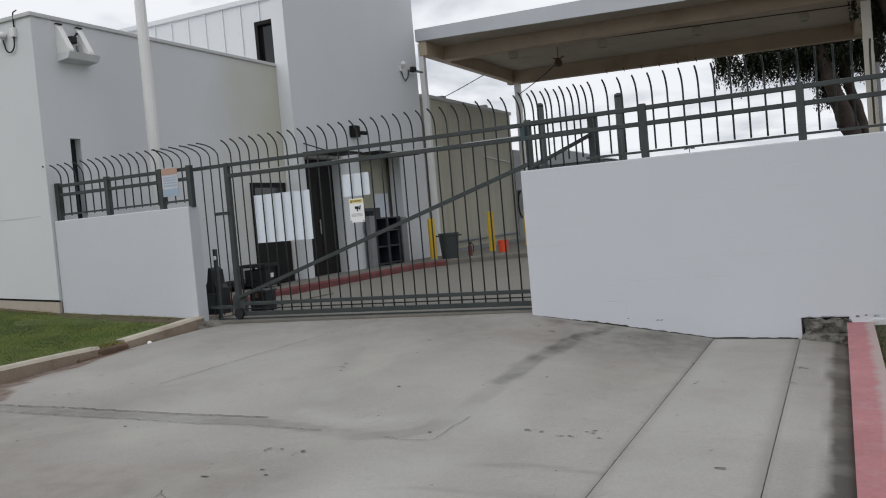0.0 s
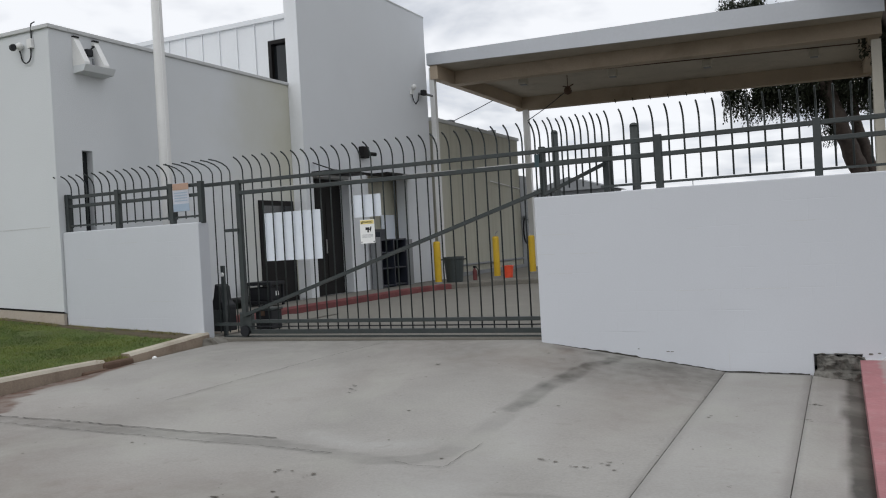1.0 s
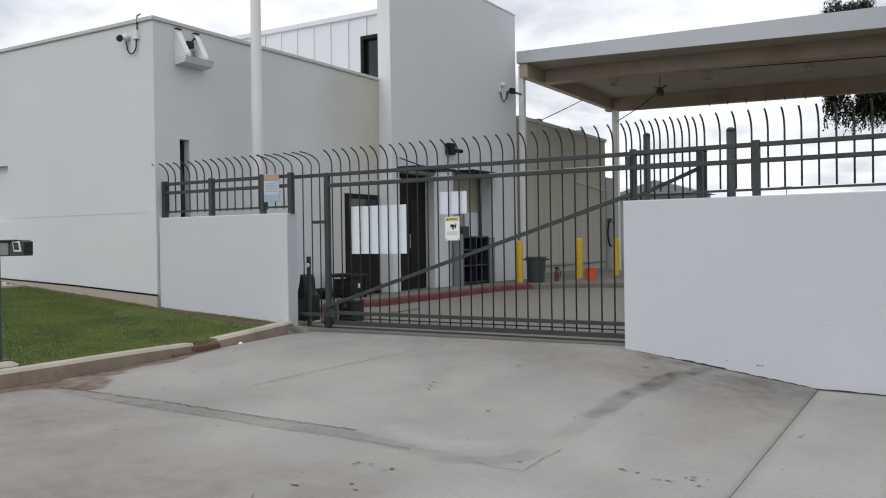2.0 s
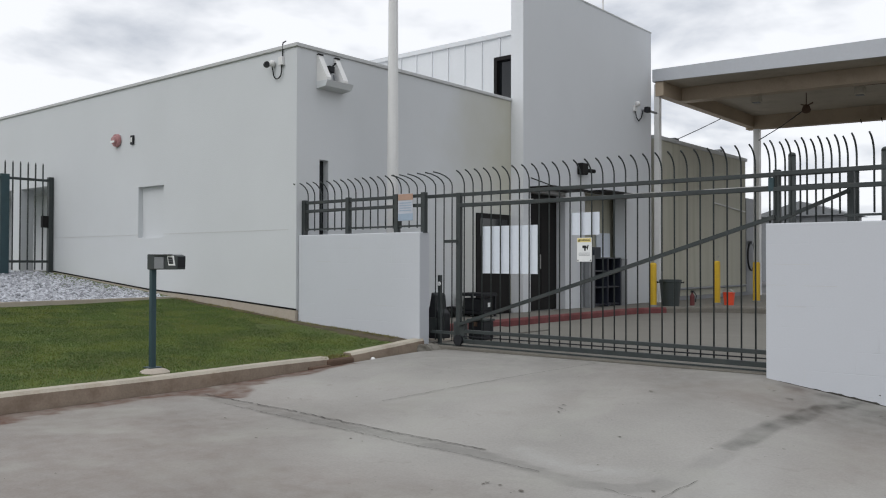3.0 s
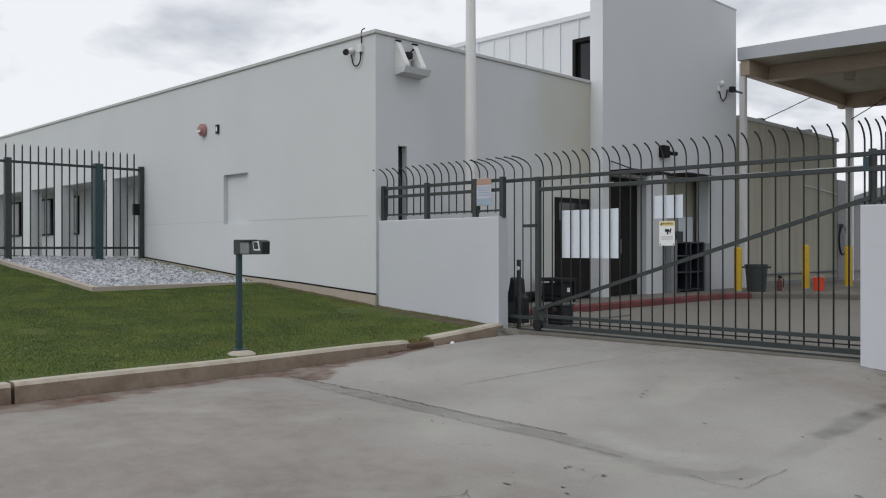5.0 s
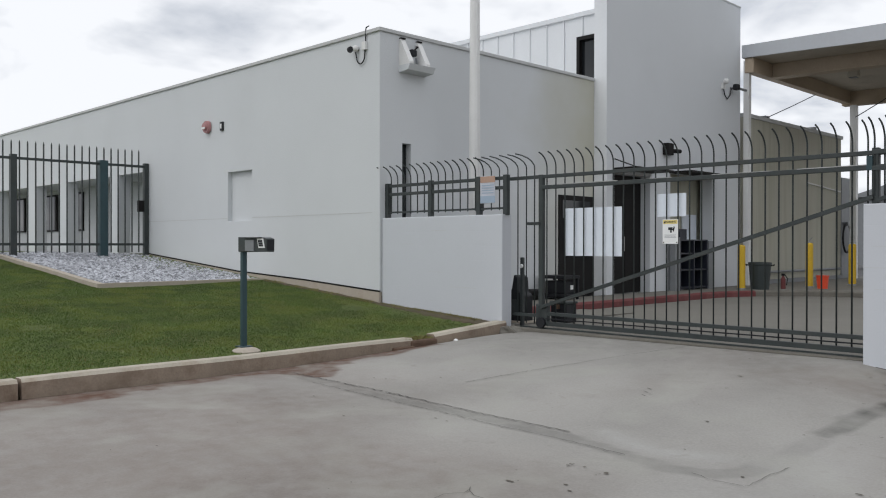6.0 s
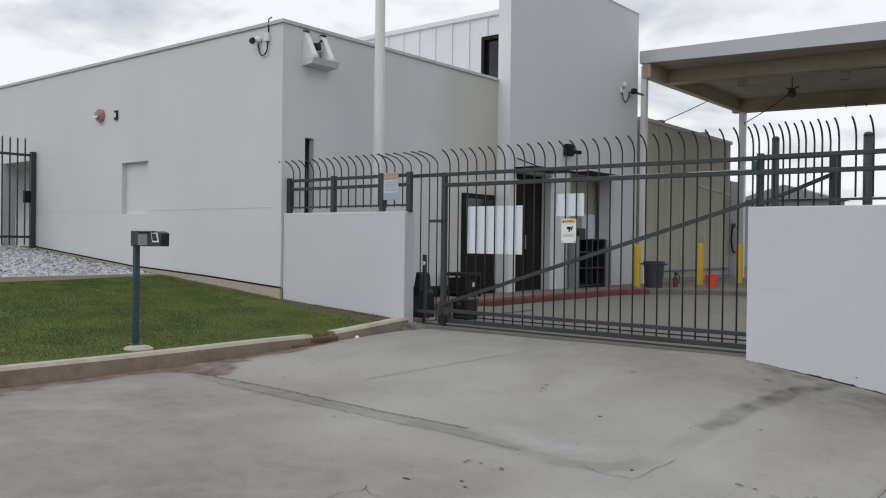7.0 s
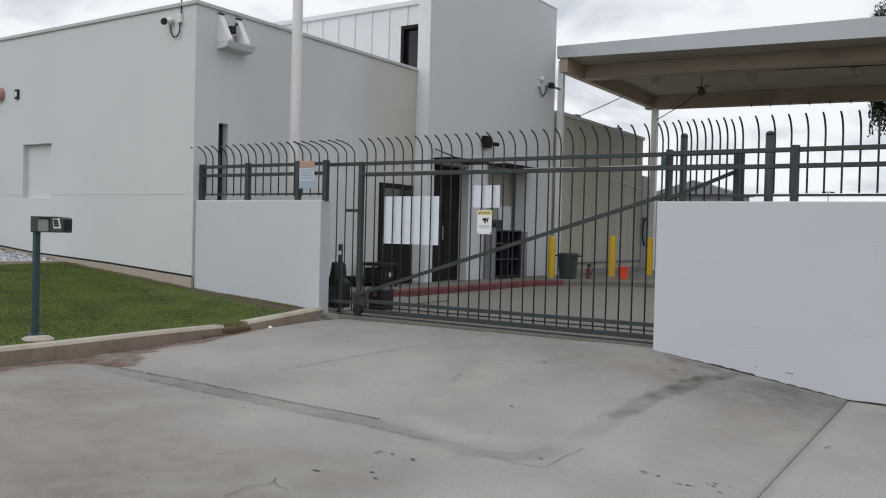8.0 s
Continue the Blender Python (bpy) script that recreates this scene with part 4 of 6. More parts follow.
box(cap, -60, SX + 0.03, FY - 0.03, FY + WT + 0.02, TOP - 0.002, TOP + 0.06, bevel=0.01)
part("coping", cap, COPING, bld, "grey metal roof edge")
part("coping", B(SX - WT - 0.02, SX + 0.03, FY + WT + 0.02, 5.74, TOP - 0.002, TOP + 0.06, bevel=0.01), COPING, bld, "grey metal roof edge")
part("roof", B(-60, SX - WT, FY + WT, 11.2, TOP - 0.35, TOP - 0.2), COPING, bld)
for k, (xa, xb) in enumerate(((-17.14, -16.64), (-20.35, -19.80), (-22.83, -22.10), (-26.2, -25.4), (-29.2, -28.4), (-32.2, -31.4))):
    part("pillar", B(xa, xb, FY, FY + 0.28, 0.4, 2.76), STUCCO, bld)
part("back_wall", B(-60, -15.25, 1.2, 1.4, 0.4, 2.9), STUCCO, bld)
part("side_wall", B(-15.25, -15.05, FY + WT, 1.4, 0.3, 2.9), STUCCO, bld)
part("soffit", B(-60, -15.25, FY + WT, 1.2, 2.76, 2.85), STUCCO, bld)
part("porch_floor", B(-60, -15.25, FY, 1.2, 0.3, 0.9), LOT, bld)
for xa, xb in ((-22.2, -21.7), (-24.9, -23.68), (-27.6, -26.5), (-31.0, -29.5), (-34.0, -32.5)):
    wf = part("window", B(xa, xb, 1.15, 1.2, 1.52, 2.64), DARK, bld)
    half = (xb - xa - 0.12) / 2
    for q in range(2):
        part("pane", B(xa + 0.04 + q * (half + 0.04), xa + 0.04 + half + q * (half + 0.04), 1.143, 1.152, 1.56, 2.60), GLASS, wf)

# doorway and window in the side wall near the tower
dw = thing("side_door", "dark bronze door with a small transom window", "door", (SX, 4.9, 0.12))
part("frame", B(SX - 0.02, SX + 0.03, 4.55, 5.66, 0.11, 2.1), DARK, dw)
part("pane", B(SX + 0.03, SX + 0.036, 4.65, 5.56, 1.65, 2.0), GLASS, dw)
part("handle", T([(SX + 0.06, 4.7, 1.0), (SX + 0.06, 4.7, 1.25)], 0.012), BARE_STEEL, dw)

# ---- tower ----
TX = -6.81
tow = thing("tower", "tall grey-white stucco slab tower with doorways at its foot", "building", (-7.4, 8.6, 0))
face = bmesh.new()
DOORS = [(6.0, 7.36), (8.2, 10.12)]
for ya, yb, za, zb in ((5.74, 6.0, 0, 7.05), (7.36, 8.2, 0, 7.05), (10.12, 11.55, 0, 7.05), (6.0, 7.36, 2.6, 7.05), (8.2, 10.12, 2.75, 7.05)):
    box(face, TX - 0.31, TX, ya, yb, za, zb)
bmesh.ops.remove_doubles(face, verts=face.verts, dist=0.0005)
part("wall", face, STUCCO_TOWER, tow)
part("wall", B(-9.2, TX - 0.31, 11.25, 11.55, 0, 5.8), STUCCO_TOWER, tow)
part("wall", B(-9.2, -8.9, 6.75, 11.25, 0, 5.8), STUCCO_TOWER, tow)
# thin whiter sheet laid over the tower's narrow front edge
part("white_edge", B(TX - 0.306, TX - 0.004, 5.732, 5.741, 0.115, 7.05), METAL_WHITE, tow, "bright white narrow edge")
part("coping", B(TX - 0.33, TX + 0.012, 5.725, 11.56, 7.05, 7.08), COPING, tow)
d1 = part("door", B(TX - 0.28, TX - 0.22, 6.02, 7.34, 0.115, 2.58), DARK, tow, "dark bronze double door")
for ya in (6.1, 6.72):
    part("leaf_panel", B(TX - 0.222, TX - 0.208, ya, ya + 0.55, 0.35, 2.1, bevel=0.006), DARK, d1)
part("handle", T([(TX - 0.19, 6.66, 1.0), (TX - 0.19, 6.66, 1.3)], 0.014), BARE_STEEL, d1)
part("alcove", B(TX - 0.60, TX - 0.45, 8.0, 10.4, 0.115, 2.9), CREAM, tow, "cream back wall of the open doorway")
for (ya, yb), z in ((DOORS[0], 2.66), (DOORS[1], 2.72)):
    aw = thing("door_awning", "thin dark flat metal awning over a doorway", "awning", (TX, ya, z), "door awnings")
    part("sheet", B(TX, TX + 0.55, ya - 0.05, yb + 0.05, z, z + 0.035), DARK, aw)
    if z < 2.7:
        part("brace", T([(TX + 0.5, ya + 0.02, z + 0.03), (TX, ya + 0.02, z + 0.22)], 0.012), DARK, aw)

# upper storey clad in metal
up = thing("upper_storey", "white standing-seam metal upper storey above the flat roof", "building", (-14, 8, 4.3))
UY = 6.5
wall = bmesh.new()
for xa, xb, za, zb in ((-26, -8.11, 4.2, 6.1), (-8.11, -7.13, 5.66, 6.1), (-8.11, -7.13, 4.2, 4.4)):
    box(wall, xa, xb, UY, UY + 0.2, za, zb)
part("wall", wall, METAL_WHITE, up)
seam_me = mesh_of("seam", B(-0.012, 0.012, -0.03, 0.0, 0, 1.75), METAL_WHITE)
for k in range(34):
    xs = -8.45 - k * 0.49
    share("seam", seam_me, up, Matrix.Translation((xs - up.location.x, UY - up.location.y, 4.33 - up.location.z)))
seam_s = mesh_of("seam", B(-0.012, 0.012, -0.03, 0.0, 0, 0.42), METAL_WHITE)
for xs in (-7.95, -7.47):
    share("seam", seam_s, up, Matrix.Translation((xs - up.location.x, UY - up.location.y, 5.67 - up.location.z)))
part("coping", B(-26, -7.13, UY - 0.05, UY + 0.25, 6.08, 6.19, bevel=0.01), METAL_WHITE, up, "white metal roof edge")
wf = part("window", B(-8.11, -8.03, UY - 0.02, UY + 0.12, 4.4, 5.66), DARK, up, "dark framed window")
part("pane", B(-8.03, -7.13, UY + 0.08, UY + 0.09, 4.4, 5.6), GLASS, wf)
part("frame", B(-8.03, -7.13, UY - 0.02, UY + 0.12, 5.58, 5.66), DARK, wf)
part("roof", B(-26, -7.13, UY + 0.2, 11.2, 5.9, 6.0), COPING, up)
ant = thing("antenna_mast", "thin white antenna mast on the roof", "antenna", (-7.9, 11.0, 6.0))
part("mast", T([(-7.9, 11.0, 6.0), (-7.9, 11.0, 7.6), (-7.9, 11.0, 8.9)], [0.035, 0.03, 0.022]), WHITE_PAINT, ant)
part("tip", T([(-7.9, 11.0, 8.8), (-7.9, 11.0, 10.2)], 0.008), SHADE_GREY, ant)

# cream building beyond
wh = thing("warehouse", "cream painted warehouse wall with a thin roof edge", "building", (-10, 15, 0))
part("wall", B(-20, TX, 11.75, 18.25, 0.0, 4.36), CREAM, wh)
part("coping", B(-20, TX + 0.05, 11.75, 18.3, 4.36, 4.46, bevel=0.01), COPING, wh)
part("base_pipe", T([(TX + 0.06, 12.2, 0.42), (TX + 0.06, 18.1, 0.42)], 0.035), SHADE_GREY, wh)
part("base_ledge", B(TX, TX + 0.12, 12.0, 18.2, 0.115, 0.22), SHADE_GREY, wh)
part("roof_vent", B(-7.1, -6.9, 13.2, 13.45, 4.46, 4.56, bevel=0.01), SHADE_GREY, wh)
part("roof_vent", B(-7.1, -6.9, 16.4, 16.6, 4.46, 4.58, bevel=0.01), SHADE_GREY, wh)
part("conduit", T([(TX + 0.04, 15.6, 2.9), (TX + 0.04, 18.1, 2.75)], 0.02), WHITE_PAINT, wh)
part("end_wall", B(TX - 0.1, TX + 0.02, 18.25, 19.3, 0.0, 3.2), SHADE_GREY, wh, "grey plant enclosure")

# ---- canopy ----
can = thing("canopy", "large flat steel canopy with grey fascia and tan beams", "canopy", (-1.5, 15, 0))
SL = math.atan(0.022)


def tilt(b):
    for v in b.verts:
        v.co.z -= 0.022 * (v.co.x + 6.82)
    return b


CX0, CX1, CY0, CY1 = -6.80, 3.95, 11.6, 18.6
ff = B(CX0, CX1, CY0, CY0 + 0.05, 5.81, 6.12)
for v in ff.verts:
    v.co.z -= (0.018 if v.co.z > 6 else 0.034) * (v.co.x + 6.82)
part("fascia", ff, FASCIA, can, "grey sheet metal fascia")
part("fascia", tilt(B(CX0, CX0 + 0.05, CY0 + 0.05, CY1, 5.80, 6.10)), FASCIA, can)
part("fascia", tilt(B(CX0, CX1, CY1 - 0.05, CY1, 5.80, 6.10)), FASCIA, can)
part("roof", tilt(B(CX0 + 0.05, CX1, CY0 + 0.05, CY1 - 0.05, 6.02, 6.09)), FASCIA, can)
part("soffit", tilt(B(CX0 + 0.05, CX1, CY0 + 0.05, CY1 - 0.05, 5.80, 5.86)), SOFFIT, can, "dusty tan ribbed ceiling")
near_beam = tilt(box(B(CX0 + 0.285, CX1 - 0.02, 12.75, 13.0, 5.47, 5.80, bevel=0.01), CX0 + 0.285, CX1 - 0.02, 12.70, 13.05, 5.435, 5.468))
part("beam", near_beam, BEAM, can)
part("beam", tilt(B(CX0 + 0.02, CX1 - 0.02, 18.2, 18.5, 5.38, 5.80, bevel=0.01)), BEAM, can)
part("beam", tilt(B(CX0 + 0.055, CX0 + 0.28, CY0 + 0.055, 18.2, 5.43, 5.80, bevel=0.01)), BEAM, can)
part("beam", tilt(B(CX1 - 0.28, CX1 - 0.05, 13.06, 18.2, 5.44, 5.80, bevel=0.01)), BEAM, can)
part("conduit", tilt(T([(-6.3, 13.8, 5.66), (3.6, 14.8, 5.66)], 0.015)), RUST, can)
for xx, yy in ((-4.95, 13.95), (-2.5, 14.3), (-0.05, 14.5), (2.5, 14.75)):
    lt = part("light_housing", tilt(B(xx - 0.12, xx + 0.12, yy - 0.12, yy + 0.12, 5.44, 5.64, bevel=0.03)), CREAM_STEEL, can)
    part("lens", tilt(B(xx - 0.09, xx + 0.09, yy - 0.09, yy + 0.09, 5.425, 5.44)), SHADE_GREY, lt)
hk = lathe(bmesh.new(), [(0.03, 5.24), (0.10, 5.27), (0.12, 5.34), (0.09, 5.43), (0.03, 5.48), (0.012, 5.50), (0.012, 5.86)], -4.05, 15.2, 12)
tube(hk, [(-4.2, 15.25, 5.5), (-4.02, 15.15, 5.44), (-3.85, 15.1, 5.5)], 0.02)
part("hoist", tilt(hk), RUST, can, "rusty hanging hoist", True)
part("stay_wire", T([(-6.4, 18.25, 5.0), (-5.2, 16.8, 5.16), (-4.1, 15.3, 5.32)], 0.014), DARK, can)
for k in range(6):
    xx = -3.4 + k * 0.55
    part("hanger", tilt(T([(xx, 18.15, 5.42), (xx + 0.03, 18.15, 5.30)], 0.012)), DARK, can)
for x, y, w in ((-6.45, 18.3, 0.09), (-6.72, 11.75, 0.07)):
    part("column", T([(x, y, 0.0), (x, y, 5.75)], w, square=True), WHITE_PAINT, can, "white steel column")
for x, y, w in ((3.81, 12.875, 0.10), (4.02, 18.3, 0.13)):
    c = part("column", T([(x, y, 0.0), (x, y, 5.1 if y < 15 else 5.6)], w, square=True), CREAM_STEEL, can, "cream steel column")
    part("base_plate", B(x - 0.25, x + 0.25, y - 0.25, y + 0.25, 0.0, 0.14), SHADE_GREY, c)
part("downpipe", T([(3.96, 12.72, 0.1), (3.96, 12.72, 3.7)], 0.04), SHADE_GREY, can)
wire = thing("overhead_wire", "thin dark cable from canopy to roof", "cable", (-6.6, 15, 4.4))
part("cable", T([(-6.85, 13.2, 4.5), (-6.8, 14.6, 4.95), (-6.7, 16.2, 5.5)], 0.012), DARK, wire)

# ---- gate ----
SP = 0.148
gate = thing("sliding_gate", "dark green steel sliding gate with outward curved pickets", "gate", (-2.0, 0.32, 0))
GY = 0.32


def picket_mesh(z0, z1, r=0.0095, out=0.17, name="picket"):
    """A square bar whose top bends out towards the street."""
    pts = [(0, 0, z0), (0, 0, z1 - 0.19)]
    for a in np.linspace(0.15, 1.0, 5):
        th = a * radians(72)
        pts.append((0, -out * (1 - math.cos(th)) / (1 - math.cos(radians(72))), z1 - 0.19 + 0.19 * math.sin(th) / math.sin(radians(72))))
    return mesh_of(name, T(pts, r, sides=6), GREEN_IRON, True)


full = picket_mesh(0.07, 2.34)
x = -4.06
while x < -0.05:
    share("picket", full, gate, Matrix.Translation((x - gate.location.x, 0.0, 0.0)))
    x += SP
tail = picket_mesh(1.0, 2.34)
for k in range(5):
    share("picket", tail, gate, Matrix.Translation((0.09 + k * SP - gate.location.x, 0.0, 0.0)))
part("frame_post", B(-4.18, -4.11, GY - 0.03, GY + 0.03, 0.06, 2.06, bevel=0.006), GREEN_IRON, gate)
part("frame_post", B(-0.02, 0.045, GY - 0.035, GY + 0.03, 0.06, 2.08, bevel=0.006), GREEN_IRON, gate)
part("frame_post", B(0.68, 0.74, GY - 0.03, GY + 0.03, 0.06, 2.05, bevel=0.006), GREEN_IRON, gate)
part("top_rail", B(-4.15, 0.70, GY - 0.022, GY + 0.026, 2.01, 2.055, bevel=0.004), GREEN_IRON, gate)
mid = part("guide_rail", B(-4.15, 0.70, GY - 0.034, GY + 0.026, 1.865, 1.915, bevel=0.004), GREEN_IRON, gate)
for xa, xb, zt in ((-3.85, -3.42, 1.921), (-3.38, -2.95, 1.922), (-2.5, -2.2, 1.917), (-1.7, -1.0, 1.918), (-0.75, -0.08, 1.920)):
    part("worn_edge", B(xa, xb, GY - 0.038, GY - 0.012, 1.911, zt), BARE_STEEL, mid, "bare shiny worn upper edge")
part("bottom_rail", B(-4.15, 0.70, GY - 0.022, GY + 0.026, 0.19, 0.235, bevel=0.004), GREEN_IRON, gate)
part("bottom_rail", B(-4.15, 0.70, GY - 0.026, GY + 0.026, 0.055, 0.11, bevel=0.004), GREEN_IRON, gate)
part("diagonal_brace", T([(-4.12, GY - 0.042, 0.30), (-0.0, GY - 0.042, 1.60)], 0.021, square=True), GREEN_IRON, gate)
part("tail_brace", T([(0.03, GY - 0.042, 1.56), (0.7, GY - 0.042, 1.83)], 0.018, square=True), GREEN_IRON, gate)
part("latch_bar", B(-4.36, -4.15, GY - 0.05, GY - 0.02, 1.39, 1.43), GREEN_IRON, gate)
for xx in (-4.12,):
    wheel = bmesh.new()
    bmesh.ops.create_cone(wheel, cap_ends=True, segments=20, radius1=0.07, radius2=0.07, depth=0.04, matrix=Matrix.Translation((xx, GY - 0.05, 0.095)) @ Matrix.Rotation(math.pi / 2, 4, "X"))
    part("wheel", wheel, BARE_STEEL if xx > -1 else BLACK_RUBBER, gate)
part("drive_chain", T([(-4.05, GY - 0.034, 0.150), (0.68, GY - 0.034, 0.150)], 0.008, sides=5), BLACK_RUBBER, gate, "dark drive chain")
part("wheel_housing", B(-4.23, -4.03, GY - 0.03, GY + 0.05, 0.07, 0.34, bevel=0.02), GREEN_IRON, gate)
for xx, za, zb in ((-0.03, 1.86, 2.0),):
    part("catch_plate", B(-0.06, -0.005, GY - 0.06, GY - 0.03, za, zb), GREEN_POST, gate)

bd = thing("plastic_board", "pale white plastic board fixed behind the gate bars", "board", (-3.33, 0.37, 1.0), "boards on the gate")
part("sheet", B(-3.78, -2.92, GY + 0.030, GY + 0.036, 0.985, 1.60), PANEL_WHITE, bd)
bd = thing("plastic_board", "small pale board fixed behind the gate bars", "board", (-2.2, 0.37, 1.46), "boards on the gate")
part("sheet", B(-2.43, -2.05, GY + 0.030, GY + 0.036, 1.46, 1.73), PANEL_WHITE, bd)


def letters(name, text, size, x, y, z, material, parent, width=None):
    cu = bpy.data.curves.new(name, "FONT")
    cu.body, cu.size, cu.align_x, cu.align_y, cu.extrude = text, size, "CENTER", "CENTER", 0.0006
    tmp = bpy.data.objects.new(name, cu)
    me = bpy.data.meshes.new_from_object(tmp)
    bpy.data.objects.remove(tmp)
    me.materials.clear()
    me.materials.append(material)
    ob = new(name, me)
    w = max(v.co.x for v in me.vertices) - min(v.co.x for v in me.vertices)
    ob.parent = parent
    ob.matrix_parent_inverse = parent.matrix_world.inverted()
    s = (width / w) if width else 1
    ob.matrix_basis = Matrix.Translation((x, y, z)) @ Matrix.Rotation(math.pi / 2, 4, "X") @ Matrix.Diagonal((s, 1, 1, 1))
    return ob


sg = thing("warning_sign", "white warning sign with a yellow header on the gate", "sign", (-2.22, 0.28, 1.14))
SY = GY - 0.016
part("plate", B(-2.325, -2.125, SY - 0.004, SY, 1.14, 1.425), SIGN_WHITE, sg)
part("header", B(-2.318, -2.132, SY - 0.006, SY - 0.004, 1.372, 1.418), SIGN_YELLOW, sg, "yellow header strip")
letters("wording", "WARNING", 0.032, -2.217, SY - 0.0075, 1.395, BLACK_RUBBER, sg, 0.135)
ic = bmesh.new()
extrude_poly(ic, [(-2.31, SY - 0.0075, 1.38), (-2.29, SY - 0.0075, 1.412), (-2.285, SY - 0.0075, 1.38)], (0, 0.002, 0))
box(ic, -2.25, -2.195, SY - 0.0065, SY - 0.004, 1.30, 1.332)
box(ic, -2.225, -2.205, SY - 0.0065, SY - 0.004, 1.27, 1.30)
extrude_poly(ic, [(-2.195, SY - 0.0065, 1.305), (-2.175, SY - 0.0065, 1.345), (-2.165, SY - 0.0065, 1.335), (-2.18, SY - 0.0065, 1.275)], (0, 0.002, 0))
part("symbol", ic, BLACK_RUBBER, sg, "black camera symbol")["kind"] = "stuff"
ln = bmesh.new()
for z in (1.24, 1.226, 1.212):
    box(ln, -2.30, -2.15, SY - 0.006, SY - 0.004, z, z + 0.005)
part("print", ln, BAR_GREY, sg)
for xx in (-2.31, -2.14):
    part("bolt", B(xx - 0.006, xx + 0.006, SY - 0.008, SY - 0.004, 1.15, 1.162), BLACK_RUBBER, sg)

# fixed piece beside the gate
fx = thing("fixed_fence_panel", "narrow dark green fixed fence piece beside the gate", "fence", (-4.4, 0.34, 0))
long_full = picket_mesh(0.07, 2.35, out=0.26)
for xx in (-4.56, -4.41, -4.27):
    share("picket", long_full, fx, Matrix.Translation((xx - fx.location.x, 0.32 - fx.location.y, 0)) @ Matrix.Rotation(radians(-50), 4, "Z"))
part("rail", B(-4.70, -4.18, 0.30, 0.345, 2.01, 2.055), GREEN_IRON, fx)
part("rail", B(-4.62, -4.22, 0.30, 0.345, 0.16, 0.2), GREEN_IRON, fx)

# fences on the walls
short = picket_mesh(1.60, 2.33)
fl = thing("wall_fence", "dark green steel fence with curved tips on the low wall", "fence", (-5.8, 0.16, 1.54))
for xx in (-7.08, -6.11, -5.13, -4.63):
    part("post", B(xx - 0.035, xx + 0.035, 0.125, 0.195, 1.53, 2.08, bevel=0.005), GREEN_IRON, fl)
for z in (2.015, 1.885):
    part("rail", B(-7.08, -4.63, 0.14, 0.185, z, z + 0.045, bevel=0.004), GREEN_IRON, fl)
part("rail", B(-7.08, -4.63, 0.145, 0.18, 1.615, 1.64), GREEN_IRON, fl)
long_short = picket_mesh(1.60, 2.33, out=0.25)
for k in range(18):
    bent = Matrix.Rotation(radians(-50), 4, "Z") if k > 14 else Matrix.Identity(4)
    share("picket", long_short if k > 14 else short, fl, Matrix.Translation((-7.16 + k * 0.15 - fl.location.x, 0.165 - fl.location.y, -fl.location.z)) @ bent)
sn = thing("notice_sign", "small orange, white and blue notice on the fence", "sign", (-4.95, 0.1, 1.7))
part("plate", B(-5.07, -4.80, 0.112, 0.120, 1.70, 2.075), NOTICE, sn)
part("header", B(-5.065, -4.795, 0.108, 0.113, 1.985, 2.07), SIGN_ORANGE, sn, "faded orange header")
part("footer", B(-5.065, -4.795, 0.108, 0.113, 1.705, 1.80), SIGN_BLUE, sn, "faded blue lower strip")
ln = bmesh.new()
for z in (1.94, 1.905, 1.87, 1.835):
    box(ln, -5.04, -4.82, 0.108, 0.113, z, z + 0.014)
part("print", ln, SIGN_BLUE, sn)

fr = thing("wall_fence", "dark green steel fence with curved tips on the long white wall", "fence", (4, 0.1, 1.52))
for xx in (1.30, 2.75, 4.43, 6.1, 7.8, 9.5, 11.2, 12.9):
    part("post", B(xx - 0.035, xx + 0.035, 0.065, 0.135, 1.51, 2.06, bevel=0.005), GREEN_IRON, fr)
for z in (1.995, 1.84):
    part("rail", B(0.05, 14.0, 0.08, 0.125, z, z + 0.045, bevel=0.004), GREEN_IRON, fr)
part("rail", B(0.7, 14.0, 0.085, 0.12, 1.572, 1.594), GREEN_IRON, fr)
x = 0.068
while x < 13.9:
    share("picket", short, fr, Matrix.Translation((x - fr.location.x, 0.1 - fr.location.y, -fr.location.z)))
    x += 0.149
for xx, yy, zz, w in ((-0.02, 0.9, 2.32, 0.04), (0.97, 0.55, 2.26, 0.045), (0.70, 0.5, 2.06, 0.04)):
    gp = thing("guide_post", "dark green steel gate guide post with a capped top", "post", (xx, yy, 0), "gate guide posts")
    part("shaft", T([(xx, yy, 0), (xx, yy, zz - 0.04)], w, sides=12), GREEN_IRON, gp, smooth=True)
    part("cap", lathe(bmesh.new(), [(w * 1.05, zz - 0.04), (w * 0.9, zz - 0.012), (w * 0.4, zz)], xx, yy, 12), GREEN_IRON, gp, smooth=True)

# fence across the stone bed
lf = thing("side_fence", "tall dark green picket fence closing the stone bed", "fence", (-15.1, -1.4, 0.9))
LX = -15.1
for yy, w in ((-0.04, 0.05), (-1.0, 0.085), (-2.8, 0.06), (-4.7, 0.06), (-6.6, 0.06)):
    part("post", B(LX - w, LX + w, yy - w, yy + w, 0.6, 2.93, bevel=0.006), GREEN_POST if w > 0.08 else GREEN_IRON, lf)
for z in (2.83, 1.10):
    part("rail", B(LX - 0.025, LX + 0.025, -6.6, -0.04, z, z + 0.05), GREEN_IRON, lf)
pm = mesh_of("picket", T([(0, 0, 0), (0, 0, 2.22), (0, 0, 2.27)], [0.012, 0.012, 0.003], square=True), GREEN_IRON)
y = -0.2
while y > -6.6:
    share("picket", pm, lf, Matrix.Translation((0, y - lf.location.y, 0.95 - lf.location.z)))
    y -= 0.155
